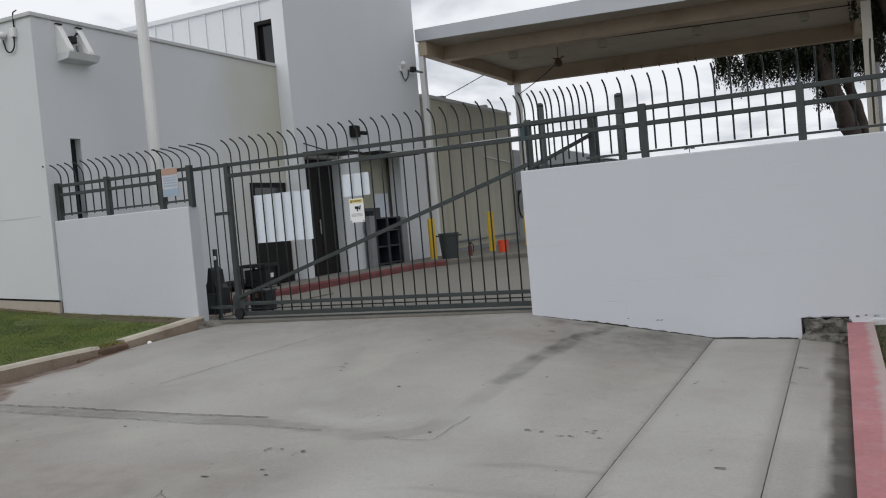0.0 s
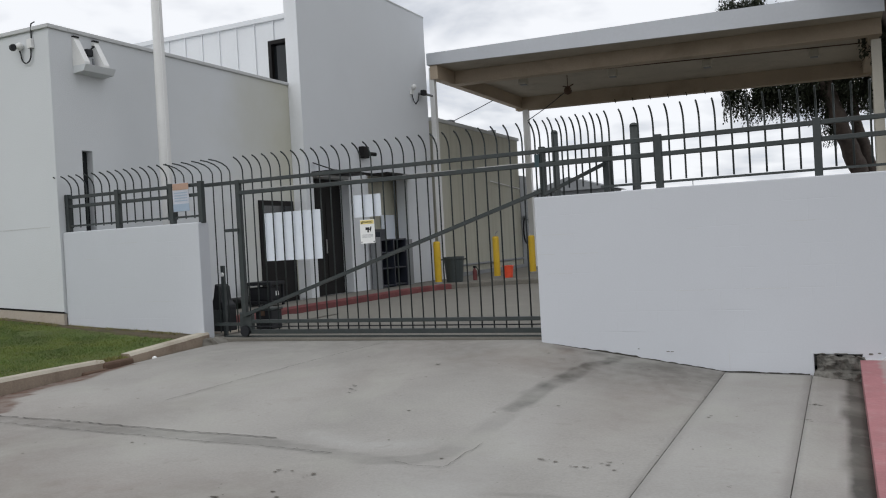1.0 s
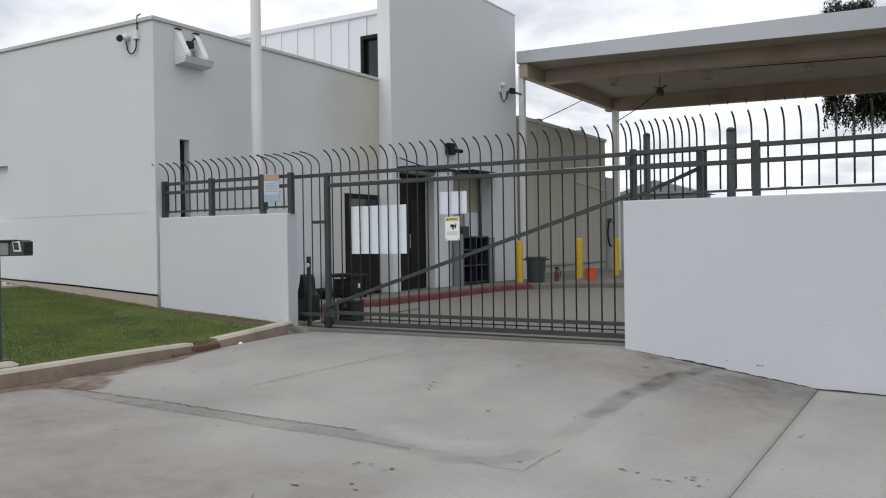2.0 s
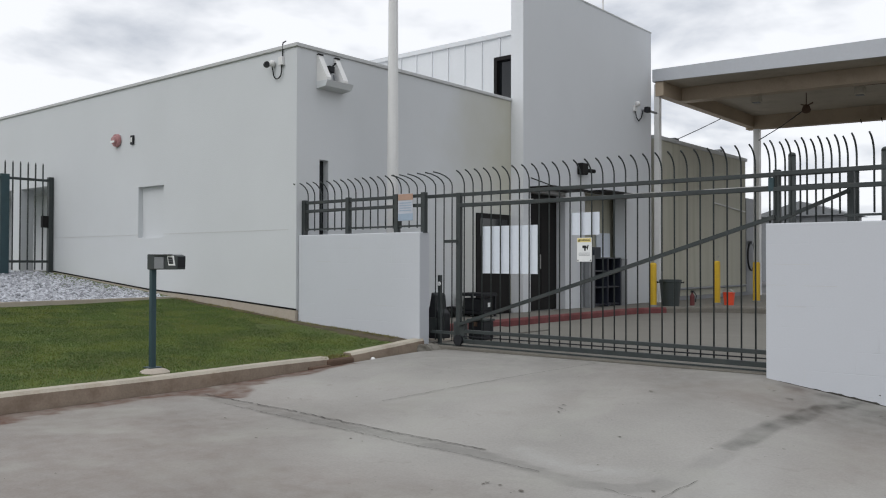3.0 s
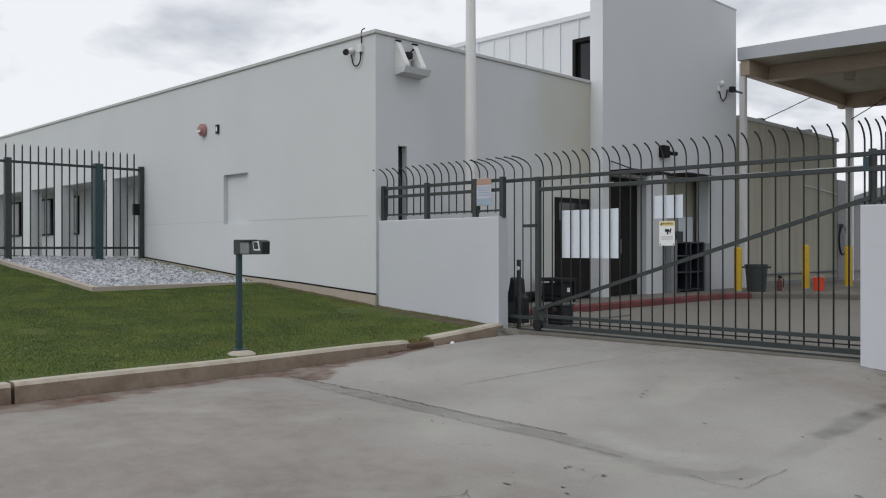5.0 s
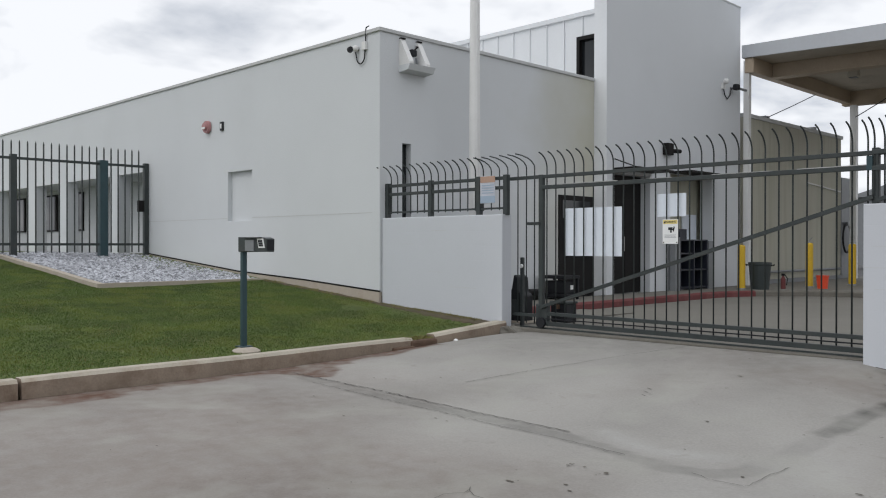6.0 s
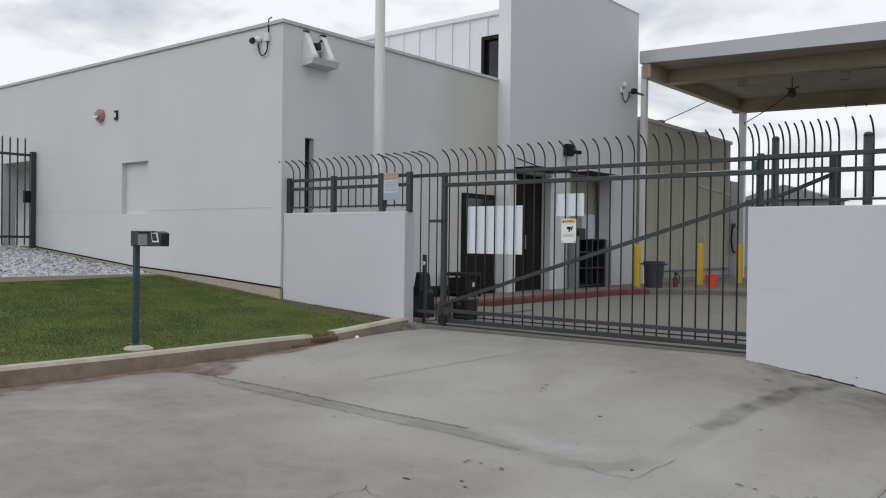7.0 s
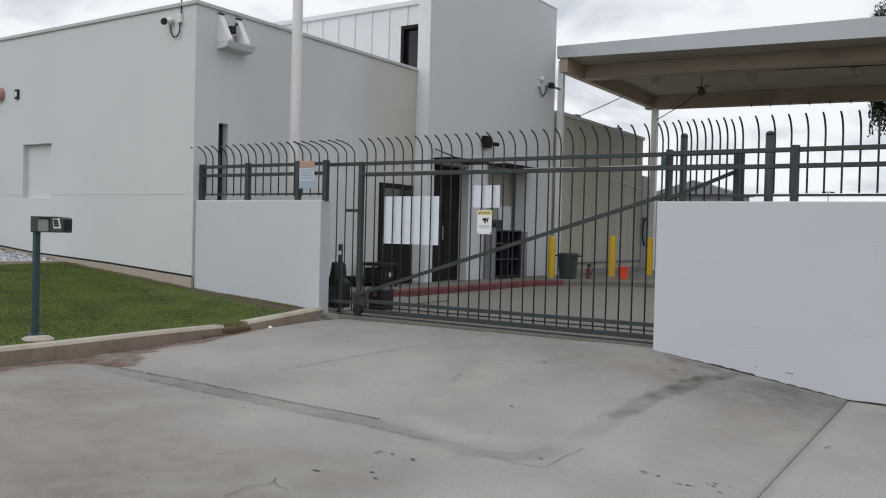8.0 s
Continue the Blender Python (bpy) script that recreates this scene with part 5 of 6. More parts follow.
part("lock_box", B(LX - 0.04, LX + 0.04, -0.22, -0.08, 1.85, 2.1), DARK, lf)


# ---- things in front ----
kp = thing("keypad_pedestal", "dark green steel keypad pedestal beside the kerb", "keypad", (-5.04, -3.65, 0.0))
part("pad", lathe(bmesh.new(), [(0.16, -0.08), (0.16, -0.012), (0.12, 0.012), (0.07, 0.026)], -4.99, -3.66, 9), FOOTING, kp, "pale concrete foot")
part("post", B(-5.075, -5.022, -3.68, -3.625, 0.0, 1.185, bevel=0.006), GREEN_POST, kp)
part("foot_plate", B(-5.11, -4.975, -3.72, -3.585, 0.026, 0.036), GREEN_POST, kp)
hd = bmesh.new()
extrude_poly(hd, [(-5.085, -3.70, 1.045), (-4.535, -3.70, 1.05), (-4.53, -3.70, 1.185), (-4.59, -3.70, 1.20), (-5.085, -3.70, 1.206)], (0, 0.1, 0))
bmesh.ops.bevel(hd, geom=hd.edges[:], offset=0.008, segments=2, profile=0.5, affect="EDGES")
head = part("head", hd, GREEN_IRON, kp)
part("hood", B(-4.93, -4.76, -3.712, -3.695, 1.055, 1.175, bevel=0.004), SHADE_GREY, head, "grey worn hood plate")
part("hood_lip", B(-4.95, -4.62, -3.735, -3.695, 1.19, 1.203, bevel=0.003), GREEN_IRON, head)


def leaned(x0, x1, y0, y1, z0, z1):
    """A small plate whose upper edge is pushed sideways."""
    b = B(x0, x1, y0, y1, z0, z1)
    for v in b.verts:
        v.co.x -= 0.30 * (v.co.z - 1.14)
    return b


part("screen", leaned(-4.685, -4.575, -3.708, -3.695, 1.09, 1.188), SIGN_WHITE, head, "white keypad frame")
part("buttons", leaned(-4.668, -4.592, -3.712, -3.706, 1.106, 1.172), BLACK_RUBBER, head)
for z in (1.128, 1.15):
    part("button_line", leaned(-4.662, -4.598, -3.715, -3.711, z - 0.004, z), SHADE_GREY, head)
part("side_door", B(-4.535, -4.526, -3.69, -3.61, 1.07, 1.175), BLACK_RUBBER, head)
fp = thing("flagpole", "tapered white painted flagpole behind the low wall", "flagpole", (-6.48, 1.5, 0.1))
part("shaft", T([(-6.48, 1.5, 0.0), (-6.48, 1.5, 3.0), (-6.48, 1.5, 6.0), (-6.48, 1.5, 9.5)], [0.10, 0.09, 0.075, 0.05], sides=16), WHITE_PAINT, fp, smooth=True)
part("collar", lathe(bmesh.new(), [(0.18, -0.02), (0.17, 0.04), (0.11, 0.10)], -6.48, 1.5, 16), WHITE_PAINT, fp)
part("halyard", T([(-6.37, 1.44, 1.2), (-6.39, 1.44, 9.2)], 0.004), SIGN_WHITE, fp)
soil_bed = B(-7.1, -4.7, 0.3, 3.4, -0.3, 0.02)
structure("pavement_side", soil_bed, LOT, "bare concrete strip between wall and building", "pavement")
box_floor = B(-7.1, -5.85, 3.4, 5.7, -0.3, 0.06)
structure("pavement_step", box_floor, LOT, "low concrete step at the side door", "pavement")
lit = bmesh.new()
bmesh.ops.create_icosphere(lit, subdivisions=2, radius=0.032, matrix=Matrix.Translation((-4.5, -0.95, -0.085)))
tagged(new("litter", mesh_of("litter", lit, SIGN_WHITE, True)), "crumpled scrap of white paper at the kerb", "litter")


def security_camera(m, name_group):
    """Bracket box, dome camera and hanging cable on a wall that faces -y in its own space."""
    e = new("security_camera")
    e.matrix_world = m
    bpy.context.view_layer.update()
    tagged(e, "small white security camera with a looped black cable", "camera", name_group)
    def p(nm, b, mt, lb="", sm=False):
        o = new(nm, mesh_of(nm, b, mt, sm))
        o.parent = e
        return tagged(o, lb) if lb else o
    dome = bmesh.new()
    bmesh.ops.create_uvsphere(dome, u_segments=16, v_segments=10, radius=0.068, matrix=Matrix.Translation((-0.26, -0.06, 0.02)))
    p("housing", dome, WHITE_PAINT, sm=True)
    lens = bmesh.new()
    bmesh.ops.create_cone(lens, cap_ends=True, segments=16, radius1=0.065, radius2=0.05, depth=0.1, matrix=Matrix.Translation((-0.33, -0.14, 0.0)) @ Matrix.Rotation(radians(60), 4, "Z") @ Matrix.Rotation(math.pi / 2, 4, "X"))
    p("lens", lens, BLACK_RUBBER, "black camera lens")
    p("junction_box", box(bmesh.new(), -0.06, 0.06, -0.07, 0.0, -0.05, 0.12, bevel=0.008), WHITE_PAINT)
    loop = [(0.0, -0.03, -0.05)] + [(-0.12 + 0.13 * math.cos(a), -0.04, -0.16 - 0.15 * math.sin(a)) for a in np.linspace(0, math.pi, 12)] + [(-0.26, -0.06, -0.06)]
    p("cable", tube(bmesh.new(), loop, 0.013, sides=6), BLACK_RUBBER, sm=True)
    p("conduit", tube(bmesh.new(), [(0.03, -0.03, 0.12), (0.03, -0.03, 0.34), (0.03, -0.02, 0.40), (0.12, -0.02, 0.42)], 0.013, sides=6), BLACK_RUBBER, sm=True)
    return e


security_camera(Matrix.Translation((-7.46, 0.02, 4.25)) @ Matrix.Diagonal((0.78, 0.78, 0.78, 1)), "security cameras")
tc = new("security_camera")
tc.location = (TX, 10.9, 4.95)
bpy.context.view_layer.update()
tagged(tc, "small security camera on an arm with a looped cable", "camera", "security cameras")
part("bracket", B(TX, TX + 0.06, 10.55, 10.66, 4.9, 5.05, bevel=0.006), WHITE_PAINT, tc)
dome = bmesh.new()
bmesh.ops.create_uvsphere(dome, u_segments=14, v_segments=8, radius=0.07, matrix=Matrix.Translation((TX + 0.1, 10.6, 5.08)))
part("housing", dome, WHITE_PAINT, tc, smooth=True)
part("cable", T([(TX + 0.03, 10.62, 4.9), (TX + 0.04, 10.66, 4.75), (TX + 0.04, 10.78, 4.68), (TX + 0.04, 10.92, 4.78), (TX + 0.04, 11.0, 4.96)], 0.014, sides=6), BLACK_RUBBER, tc)
part("arm", T([(TX, 11.02, 4.98), (TX + 0.12, 11.1, 4.98), (TX + 0.2, 11.45, 4.95)], 0.03, sides=8), SHADE_GREY, tc)
part("lens", B(TX + 0.08, TX + 0.2, 10.98, 11.14, 4.92, 5.06, bevel=0.02), BLACK_RUBBER, tc)

# floodlight shelf high on the side wall
fs = thing("floodlight_shelf", "white stucco shelf with two sloped cheeks and a floodlight", "light fixture", (SX, 0.72, 3.9))
shelf = B(SX, SX + 0.26, 0.42, 0.98, 3.87, 3.98)
for v in shelf.verts:
    if v.co.z < 3.9 and v.co.x > SX + 0.1:
        v.co.x -= 0.05
        v.co.z += 0.02
part("shelf", shelf, STUCCO, fs)
for ya in (0.42, 0.78):
    ck = bmesh.new()
    extrude_poly(ck, [(SX, ya, 3.98), (SX + 0.24, ya, 3.98), (SX + 0.24, ya, 4.02), (SX + 0.03, ya, 4.40), (SX, ya, 4.40)], (0, 0.10, 0))
    part("cheek", ck, WHITE_PAINT, fs)
    part("vent_cap", B(SX, SX + 0.05, ya, ya + 0.1, 4.40, 4.42), DARK, fs)
part("lamp", B(SX + 0.03, SX + 0.13, 0.58, 0.70, 4.14, 4.25, bevel=0.02), BLACK_RUBBER, fs)
part("lamp_wire", T([(SX + 0.05, 0.68, 4.24), (SX + 0.12, 0.72, 4.3), (SX + 0.02, 0.78, 4.33)], 0.012), BLACK_RUBBER, fs)
part("lamp_stem", T([(SX + 0.1, 0.72, 3.98), (SX + 0.1, 0.70, 4.12)], 0.018), SHADE_GREY, fs)

al = thing("alarm_bell", "faded red round alarm bell on the white wall", "alarm", (-12.42, 0.0, 3.35))
ab = bmesh.new()
for r0, r1, d, y in ((0.13, 0.12, 0.06, -0.02), (0.09, 0.07, 0.05, -0.07)):
    bmesh.ops.create_cone(ab, cap_ends=True, segments=24, radius1=r0, radius2=r1, depth=d, matrix=Matrix.Translation((-12.42, y, 3.48)) @ Matrix.Rotation(math.pi / 2, 4, "X"))
part("gong", ab, ALARM_RED, al)
part("mark", B(-12.5, -12.36, -0.104, -0.094, 3.43, 3.47), SIGN_WHITE, al)
part("back_box", B(-12.51, -12.33, 0.0, 0.025, 3.38, 3.58), SHADE_GREY, al)
pl = thing("wall_plate", "small dark plate with a pale symbol on the wall", "plate", (-11.87, 0.0, 3.35))
part("plate", B(-11.92, -11.82, -0.015, 0.022, 3.36, 3.53), BLACK_RUBBER, pl)
part("mark", B(-11.90, -11.85, -0.02, -0.014, 3.40, 3.49), SIGN_WHITE, pl)

wl_ = thing("wall_light", "dark boxy wall light on the tower", "light fixture", (TX, 8.0, 3.2))
part("housing", B(TX, TX + 0.14, 7.86, 8.12, 3.1, 3.36, bevel=0.02), DARK, wl_)
part("arm", T([(TX + 0.1, 8.1, 3.2), (TX + 0.16, 8.35, 3.2)], 0.045, sides=10), DARK, wl_)

# ---- things in the yard ----


def bollard(x, y, h, r, label):
    b = thing("bollard", label, "bollard", (x, y, 0.115), "yellow bollards")
    part("shaft", lathe(bmesh.new(), [(r, 0.115), (r, h - 0.04), (r * 0.85, h - 0.01), (r * 0.4, h)], x, y, 16), YELLOW, b, smooth=False)
    part("foot_ring", lathe(bmesh.new(), [(r * 1.25, 0.115), (r * 1.2, 0.14), (r * 1.02, 0.15)], x, y, 16), SHADE_GREY, b)
    return b


bollard(-5.90, 9.75, 1.13, 0.085, "yellow painted steel bollard beside a bin")
b2 = bollard(-5.19, 11.8, 1.18, 0.085, "yellow painted steel bollard with a hook on top")
part("hook", T([(-5.19, 11.8, 1.17), (-5.19, 11.8, 1.24), (-5.12, 11.8, 1.32)], 0.012), BARE_STEEL, b2)
bollard(-4.88, 13.7, 1.16, 0.09, "yellow painted steel bollard by the yard tap")
bn = thing("rubbish_bin", "round dark green plastic rubbish bin with a domed rim", "bin", (-5.65, 10.15, 0.115))
part("body", lathe(bmesh.new(), [(0.20, 0.115), (0.245, 0.66), (0.26, 0.68), (0.26, 0.73), (0.235, 0.735), (0.2, 0.3)], -5.65, 10.15, 24), mat("dark_green_plastic", (0.032, 0.042, 0.042), 0.5, vary=0.12, scale=4, fine=30, bump=0.08), bn)
for a in (0.3, 3.4):
    part("handle", T([(-5.65 + 0.27 * math.cos(a), 10.15 + 0.27 * math.sin(a) - 0.06, 0.66), (-5.65 + 0.31 * math.cos(a), 10.15 + 0.31 * math.sin(a), 0.68), (-5.65 + 0.27 * math.cos(a), 10.15 + 0.27 * math.sin(a) + 0.06, 0.66)], 0.014), BLACK_RUBBER, bn)
bk = thing("bucket", "orange-red plastic bucket on the walk", "bucket", (-4.77, 11.5, 0.115))
part("body", lathe(bmesh.new(), [(0.11, 0.115), (0.135, 0.39), (0.145, 0.40), (0.145, 0.42), (0.13, 0.42), (0.11, 0.2)], -4.77, 11.5, 20), ORANGE, bk)
part("handle", T([(-4.77 + 0.14 * math.cos(a), 11.45, 0.40 + 0.1 * math.sin(a)) for a in np.linspace(0, math.pi, 9)], 0.005), BARE_STEEL, bk)
ex = thing("fire_extinguisher", "small dull red extinguisher standing by the wall", "extinguisher", (-5.35, 10.7, 0.115))
part("cylinder", lathe(bmesh.new(), [(0.05, 0.115), (0.055, 0.14), (0.055, 0.34), (0.03, 0.39), (0.02, 0.42)], -5.35, 10.7, 14), RED_KERB_IN, ex)
part("valve", B(-5.38, -5.31, 10.67, 10.73, 0.42, 0.47), BLACK_RUBBER, ex)
part("hose", T([(-5.31, 10.7, 0.44), (-5.25, 10.7, 0.36), (-5.27, 10.7, 0.2)], 0.012), BLACK_RUBBER, ex)

sh = thing("storage_rack", "dark blue plastic storage rack standing in the doorway", "rack", (-6.3, 8.9, 0.115))
RACK = mat("dark_blue_plastic", (0.020, 0.024, 0.036), 0.45, vary=0.2, scale=4, fine=30, bump=0.05)
RX0, RX1, RY0, RY1 = -7.2, -6.62, 8.3, 9.55
part("back_panel", B(RX0, RX0 + 0.04, RY0, RY1, 0.115, 1.5), RACK, sh)
for yy in (RY0, (RY0 + RY1) / 2 - 0.02, RY1 - 0.04):
    part("side_panel", B(RX0 + 0.04, RX1, yy, yy + 0.04, 0.115, 1.42 if yy < 8.9 else 1.25), RACK, sh)
for z in (0.15, 0.55, 0.92, 1.22):
    part("shelf", B(RX0 + 0.04, RX1 - 0.02, RY0 + 0.04, RY1 - 0.04, z, z + 0.03), RACK, sh)
part("end_panel", B(RX1 - 0.12, RX1 + 0.01, RY0 - 0.24, RY0 - 0.02, 0.115, 1.3), SHADE_GREY, sh, "grey cover beside the rack")
part("end_panel", B(RX1 - 0.1, RX1 + 0.02, RY1 + 0.02, RY1 + 0.28, 0.115, 1.22), SHADE_GREY, sh, "grey cover beside the rack")
pb = thing("leaning_board", "pale blue-white board leaning in the doorway", "board", (-7.22, 9.75, 0.115))
part("sheet", B(-7.24, -7.21, 9.45, 10.1, 0.115, 1.85), PANEL_WHITE, pb)

gm = thing("gate_operator", "weathered dark gate motor housing beside the wall", "gate motor", (-4.9, 0.8, 0.0))
gb = bmesh.new()
extrude_poly(gb, [(-5.04, 0.70, 0.03), (-4.80, 0.70, 0.03), (-4.80, 0.70, 0.40), (-4.87, 0.70, 0.46), (-4.89, 0.70, 0.66), (-4.96, 0.70, 0.70), (-5.0, 0.70, 0.5), (-5.04, 0.70, 0.42)], (0, 0.24, 0))
bmesh.ops.bevel(gb, geom=gb.edges[:], offset=0.015, segments=2, profile=0.5, affect="EDGES")
part("housing", gb, BLACK_RUBBER, gm)
part("cover", B(-4.99, -4.85, 0.685, 0.70, 0.12, 0.34), GREEN_IRON, gm, "worn cover plate")
part("foot", B(-5.15, -4.72, 0.6, 1.0, 0.0, 0.04), FOOTING, gm)
pr = thing("sensor_post", "narrow dark post with a white round sensor", "post", (-4.68, 0.55, 0.0))
part("shaft", B(-4.695, -4.65, 0.525, 0.575, 0.0, 0.95, bevel=0.006), GREEN_IRON, pr)
sd = bmesh.new()
bmesh.ops.create_cone(sd, cap_ends=True, segments=16, radius1=0.03, radius2=0.026, depth=0.02, matrix=Matrix.Translation((-4.665, 0.515, 0.83)) @ Matrix.Rotation(math.pi / 2, 4, "X"))
part("sensor", sd, SIGN_WHITE, pr, "white round sensor")
gx = thing("ground_box", "low dark weathered box on the ground behind the gate", "box", (-4.57, 1.37, 0.0))
part("body", B(-4.72, -4.44, 1.25, 1.50, 0.0, 0.27, bevel=0.012), BLACK_RUBBER, gx)
part("lid", B(-4.735, -4.425, 1.235, 1.515, 0.272, 0.305, bevel=0.008), GREEN_IRON, gx, "flat dark lid")
part("latch", B(-4.61, -4.55, 1.232, 1.25, 0.20, 0.262), RUST, gx)
ct = thing("utility_cart", "low dark utility cart with clutter by the side door", "cart", (-6.7, 4.2, 0.06))
part("tray", B(-7.0, -6.4, 3.84, 4.28, 0.50, 0.56, bevel=0.01), BLACK_RUBBER, ct)
part("lower_tray", B(-7.0, -6.4, 3.86, 4.26, 0.16, 0.22, bevel=0.01), BLACK_RUBBER, ct)
for xx, yy in ((-6.97, 3.88), (-6.43, 3.88), (-6.97, 4.24), (-6.43, 4.24)):
    part("leg", B(xx - 0.02, xx + 0.02, yy - 0.02, yy + 0.02, 0.12, 0.5), BLACK_RUBBER, ct)
    part("caster", lathe(bmesh.new(), [(0.03, 0.06), (0.04, 0.08), (0.03, 0.12)], xx, yy, 10), SHADE_GREY, ct)
cb = thing("storage_box", "black plastic box on the cart's lower tray", "box", (-6.7, 4.1, 0.22))
part("body", B(-6.93, -6.46, 3.91, 4.21, 0.22, 0.46, bevel=0.015), BLACK_RUBBER, cb)
part("label", B(-6.459, -6.455, 4.06, 4.15, 0.3, 0.38), SIGN_WHITE, cb)
hs = thing("hose_reel", "black hose hanging on the plant enclosure", "hose", (-6.6, 18.4, 1.2))
part("hose", T([(-6.7 , 18.45 + 0.32 * math.cos(a), 1.35 + 0.45 * math.sin(a)) for a in np.linspace(0, 2 * math.pi, 25)], 0.03), BLACK_RUBBER, hs)
part("bracket", B(-6.79, -6.66, 18.4, 18.5, 1.72, 1.84), SHADE_GREY, hs)
mb = thing("meter_bank", "yellow pipework and dark meter boxes by the yard", "pipework", (-4.6, 14.3, 0.115))
part("pipe", T([(-4.7, 14.2, 0.115), (-4.7, 14.2, 0.75), (-4.55, 14.2, 0.85), (-4.2, 14.2, 0.85)], 0.05), YELLOW, mb)
part("box", B(-4.75, -4.25, 14.3, 14.7, 0.115, 0.6, bevel=0.02), BLACK_RUBBER, mb)

# far things
fb = thing("distant_shed", "small beige shed with a low pitched roof far off", "building", (-15, 58, 0))
sb = bmesh.new()
box(sb, -19.5, -13.2, 56, 60, -0.3, 4.6)
part("wall", sb, SHADE_GREY, fb)
rb = bmesh.new()
extrude_poly(rb, [(-20, 55.6, 4.6), (-12.8, 55.6, 4.6), (-16.4, 55.6, 5.7)], (0, 4.8, 0))
part("roof", rb, SHADE_GREY, fb)
part("door", B(-17.5, -15.5, 55.95, 56.0, 0, 3.2), DARK, fb)
sl = thing("street_lamp", "thin twin-arm street lamp far off", "street lamp", (-22.7, 160, -0.6))
part("pole", T([(-22.7, 160, -0.62), (-22.7, 160, 10.6)], 0.08), SHADE_GREY, sl)
part("arm", B(-23.5, -21.9, 159.9, 160.1, 10.5, 10.65), SHADE_GREY, sl)
for xx in (-23.4, -22.0):
    part("lamp_head", B(xx - 0.35, xx + 0.35, 159.8, 160.2, 10.4, 10.58), DARK, sl)

# ---- trees behind the wall ----


def leaf_cloud(name, centres, n_strands, seed, parent):
    """Hanging strands of narrow leaves round the given centres (x, y, z, radius)."""
    r = random.Random(seed)
    vs, fs = [], []
    clumps = []
    for cx, cy, cz, rad in centres:
        for _ in range(13):
            a, u = r.uniform(0, 6.283), r.random() ** 0.5 * 0.85
            clumps.append((cx + rad * u * math.cos(a), cy + rad * u * math.sin(a), cz + r.uniform(-0.35, 0.35) * rad, rad * r.uniform(0.18, 0.42)))
    centres = clumps
    w = [c[3] ** 2 for c in centres]
    for _ in range(n_strands):
        cx, cy, cz, rad = r.choices(centres, w)[0]
        a, u = r.uniform(0, 6.283), r.random() ** 0.5
        x, y = cx + rad * u * math.cos(a), cy + rad * u * math.sin(a)
        z = cz + r.uniform(-0.5, 0.6) * rad * (1.1 - u)
        sway = (r.uniform(-0.15, 0.15), r.uniform(-0.15, 0.15))
        for k in range(r.randint(5, 17)):
            z -= r.uniform(0.04, 0.085)
            x += sway[0] * 0.12
            y += sway[1] * 0.12
            th, ln, wd = r.uniform(0, 6.283), r.uniform(0.08, 0.18), r.uniform(0.016, 0.036)
            dx, dy, dz = math.cos(th) * ln * 0.6, math.sin(th) * ln * 0.6, -ln * r.uniform(0.3, 0.9)
            px, py = -math.sin(th) * wd, math.cos(th) * wd
            o = len(vs)
            vs += [(x, y, z), (x + dx * 0.5 + px, y + dy * 0.5 + py, z + dz * 0.4), (x + dx, y + dy, z + dz), (x + dx * 0.5 - px, y + dy * 0.5 - py, z + dz * 0.4)]
            fs += [(o, o + 1, o + 2), (o, o + 2, o + 3)]
    me = bpy.data.meshes.new(name)
    me.from_pydata(vs, [], fs)
    me.materials.append(LEAF)
    ob = new(name, me)
    ob.parent = parent
    ob.matrix_parent_inverse = parent.matrix_world.inverted()
    return ob


def trunk(pts, rs, parent, name="trunk", seed=0, sides=18):
    """A bent tapering trunk with a rough outline."""
    P = [Vector(p) for p in pts]
    dense, rad = [], []
    for i in range(len(P) - 1):
        for k in range(14):
            t = k / 14
            dense.append(P[i].lerp(P[i + 1], t))
            rad.append(rs[i] + (rs[i + 1] - rs[i]) * t)
    dense.append(P[-1])
    rad.append(rs[-1])
    b = tube(bmesh.new(), dense, rad, sides=sides)
    b.normal_update()
    for v in b.verts:
        ridge = noise.noise((v.co.x * 9, v.co.y * 9, v.co.z * 1.3 + seed)) * 0.035
        v.co += v.normal * (noise.noise(v.co * 2.2 + Vector((seed, 0, 0))) * 0.09 + noise.noise(v.co * 7) * 0.03 + ridge) * min(1, rad[0] * 2)
    return part(name, b, BARK, parent, smooth=True)


t1 = thing("tree", "large old tree with a thick rough brown trunk", "tree", (5.05, 9.0, 0), "trees behind the wall")
trunk([(4.95, 9, -0.3), (4.93, 9, 1.2), (4.95, 9, 2.6), (5.02, 9, 4.2), (5.2, 9.1, 6.0), (5.6, 9.3, 8.0)], [0.90, 0.66, 0.47, 0.42, 0.47, 0.34], t1, seed=3, sides=44)
trunk([(5.2, 9.1, 5.2), (4.4, 9.8, 6.8), (3.6, 10.6, 8.6)], [0.3, 0.22, 0.1], t1, "limb", 5, 12)
trunk([(5.4, 9.1, 5.8), (6.8, 9.6, 7.4), (8.2, 10.0, 8.6)], [0.3, 0.2, 0.1], t1, "limb", 6, 12)
leaf_cloud("crown", [(4.5, 10.5, 7.6, 1.8), (5.6, 9.5, 8.8, 2.2), (7.4, 10, 7.8, 1.8), (8.0, 9.8, 5.6, 1.0), (3.9, 11.0, 8.5, 1.3)], 3000, 31, t1)
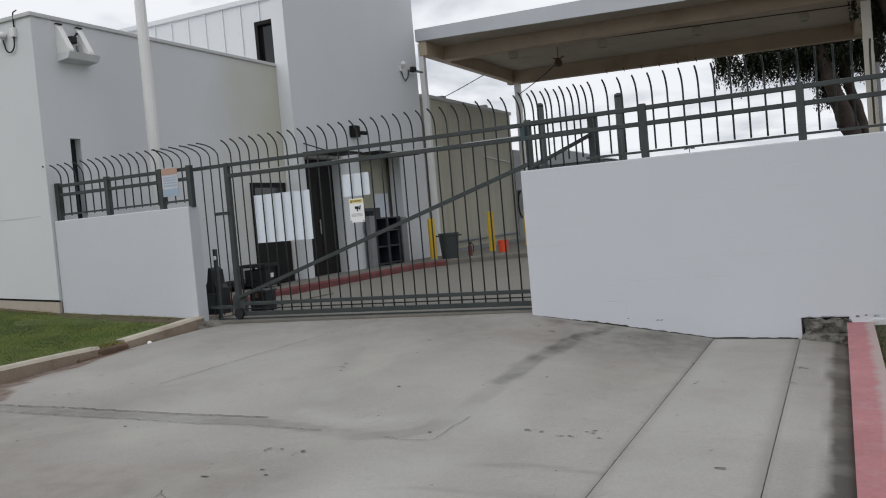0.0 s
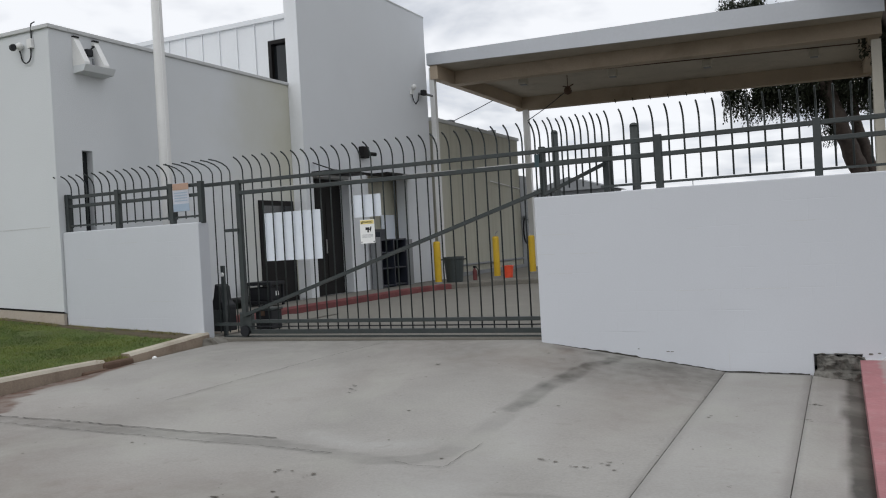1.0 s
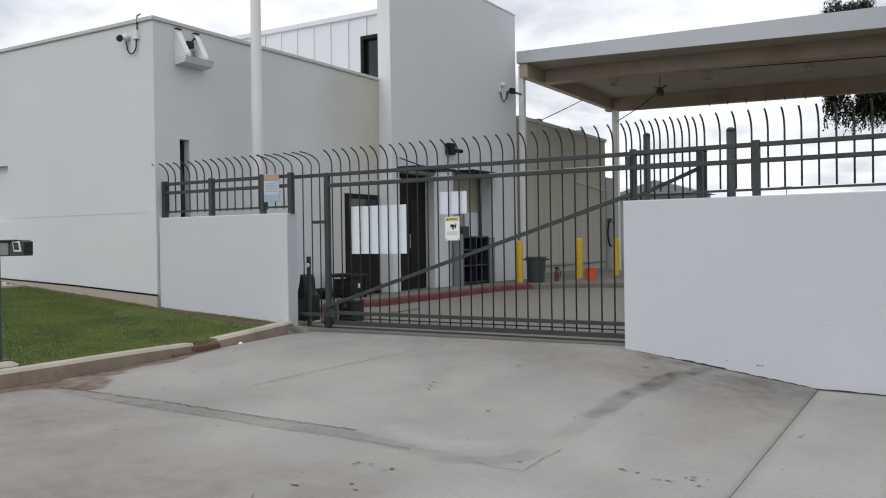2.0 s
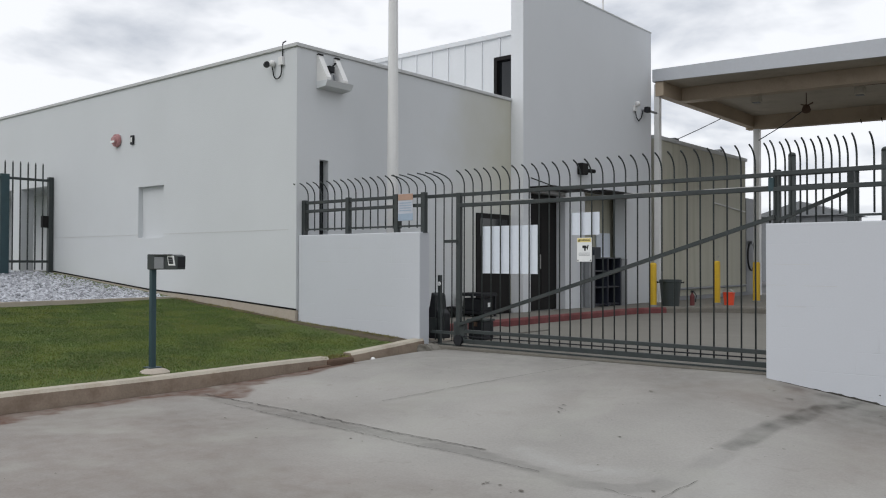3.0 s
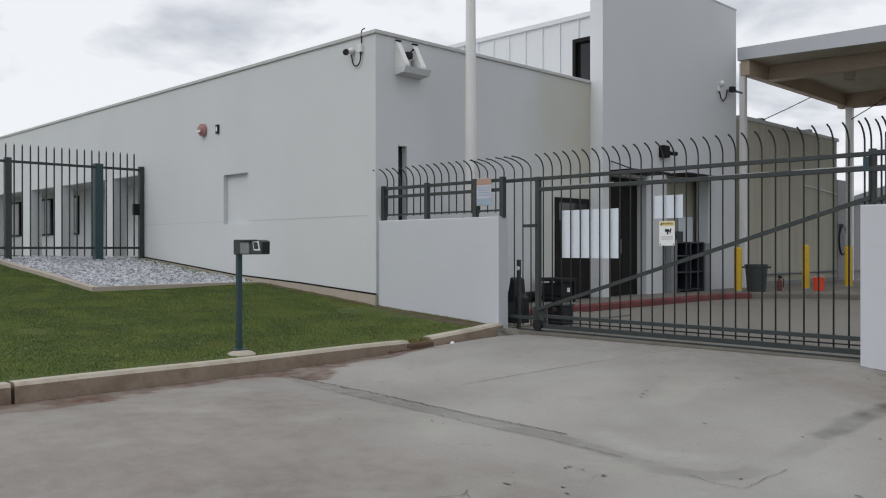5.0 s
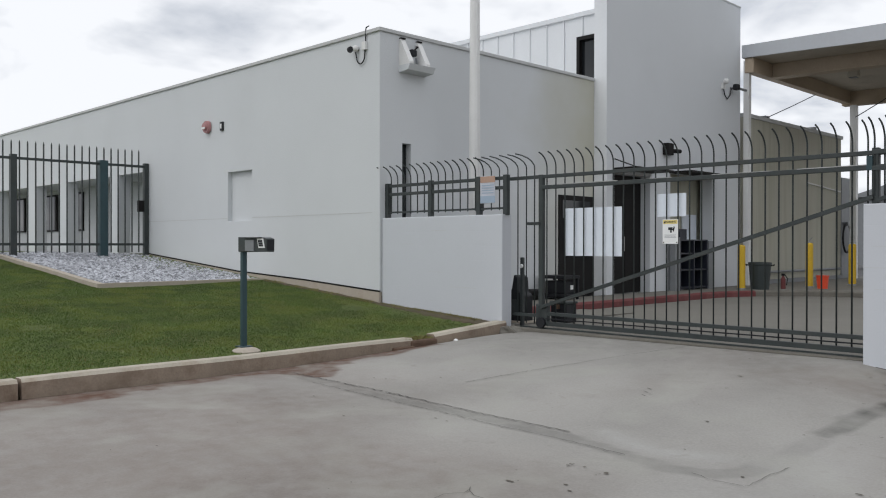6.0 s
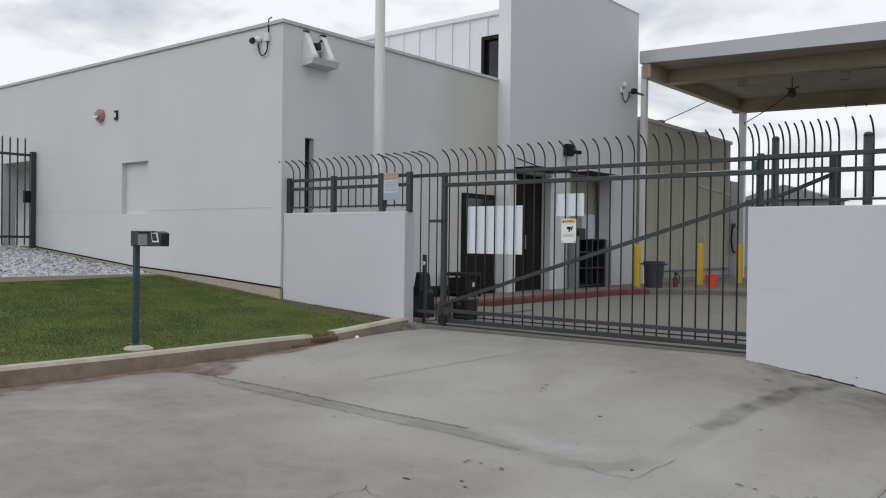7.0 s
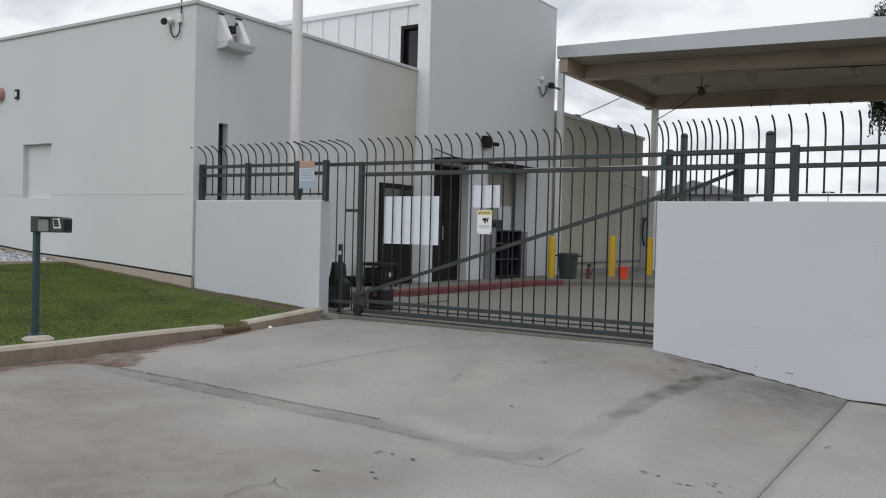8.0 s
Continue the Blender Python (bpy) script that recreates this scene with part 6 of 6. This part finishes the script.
t2 = thing("tree", "slim dark tree with a forked leaning trunk", "tree", (4.42, 14, 0), "trees behind the wall")
trunk([(4.30, 14, -0.3), (4.40, 14, 1.5), (4.44, 14, 2.6), (4.56, 14, 3.9), (4.36, 14, 5.1), (3.9, 14.2, 6.6)], [0.24, 0.2, 0.18, 0.17, 0.19, 0.1], t2, seed=9, sides=12)
trunk([(4.5, 14, 4.3), (5.0, 14.2, 5.6), (5.6, 14.5, 7.0)], [0.14, 0.11, 0.06], t2, "limb", 11, 10)
leaf_cloud("crown", [(4.8, 14.4, 6.2, 1.1), (5.4, 14.4, 6.0, 0.9), (4.6, 14.8, 7.4, 1.4), (5.9, 14.6, 7.2, 1.2), (4.95, 14.2, 5.0, 0.5), (4.45, 14.3, 5.3, 0.6), (4.2, 14.4, 5.8, 0.7)], 6500, 32, t2)
t3 = thing("tree", "dark tree with two leaning trunks and drooping leaves", "tree", (3.9, 20, 0), "trees behind the wall")
trunk([(4.1, 20, -0.3), (3.75, 20, 1.4), (3.48, 20, 2.6), (3.1, 20, 3.8), (2.75, 20.1, 5.2), (2.2, 20.3, 7.4)], [0.36, 0.30, 0.27, 0.23, 0.2, 0.1], t3, seed=13, sides=12)
trunk([(4.3, 20.3, -0.2), (4.0, 20.3, 2.0), (3.75, 20.3, 3.0), (3.45, 20.3, 4.2), (3.3, 20.5, 6.2)], [0.24, 0.19, 0.17, 0.15, 0.08], t3, "trunk", 14, 10)
trunk([(2.9, 20.1, 4.8), (1.8, 20.2, 6.0), (0.6, 20.2, 6.8)], [0.14, 0.1, 0.05], t3, "limb", 15, 10)
leaf_cloud("crown", [(0.35, 20.2, 5.6, 0.75), (1.3, 20.2, 5.6, 0.9), (2.3, 20.3, 5.6, 1.0), (3.3, 20.2, 5.5, 0.9), (3.0, 20.3, 4.6, 0.5), (4.3, 20.4, 5.4, 0.7), (1.2, 20.4, 7.4, 1.4), (2.8, 20.4, 7.8, 1.7), (0.3, 20.3, 8.2, 0.8), (3.9, 20.4, 6.6, 1.2)], 5600, 33, t3)
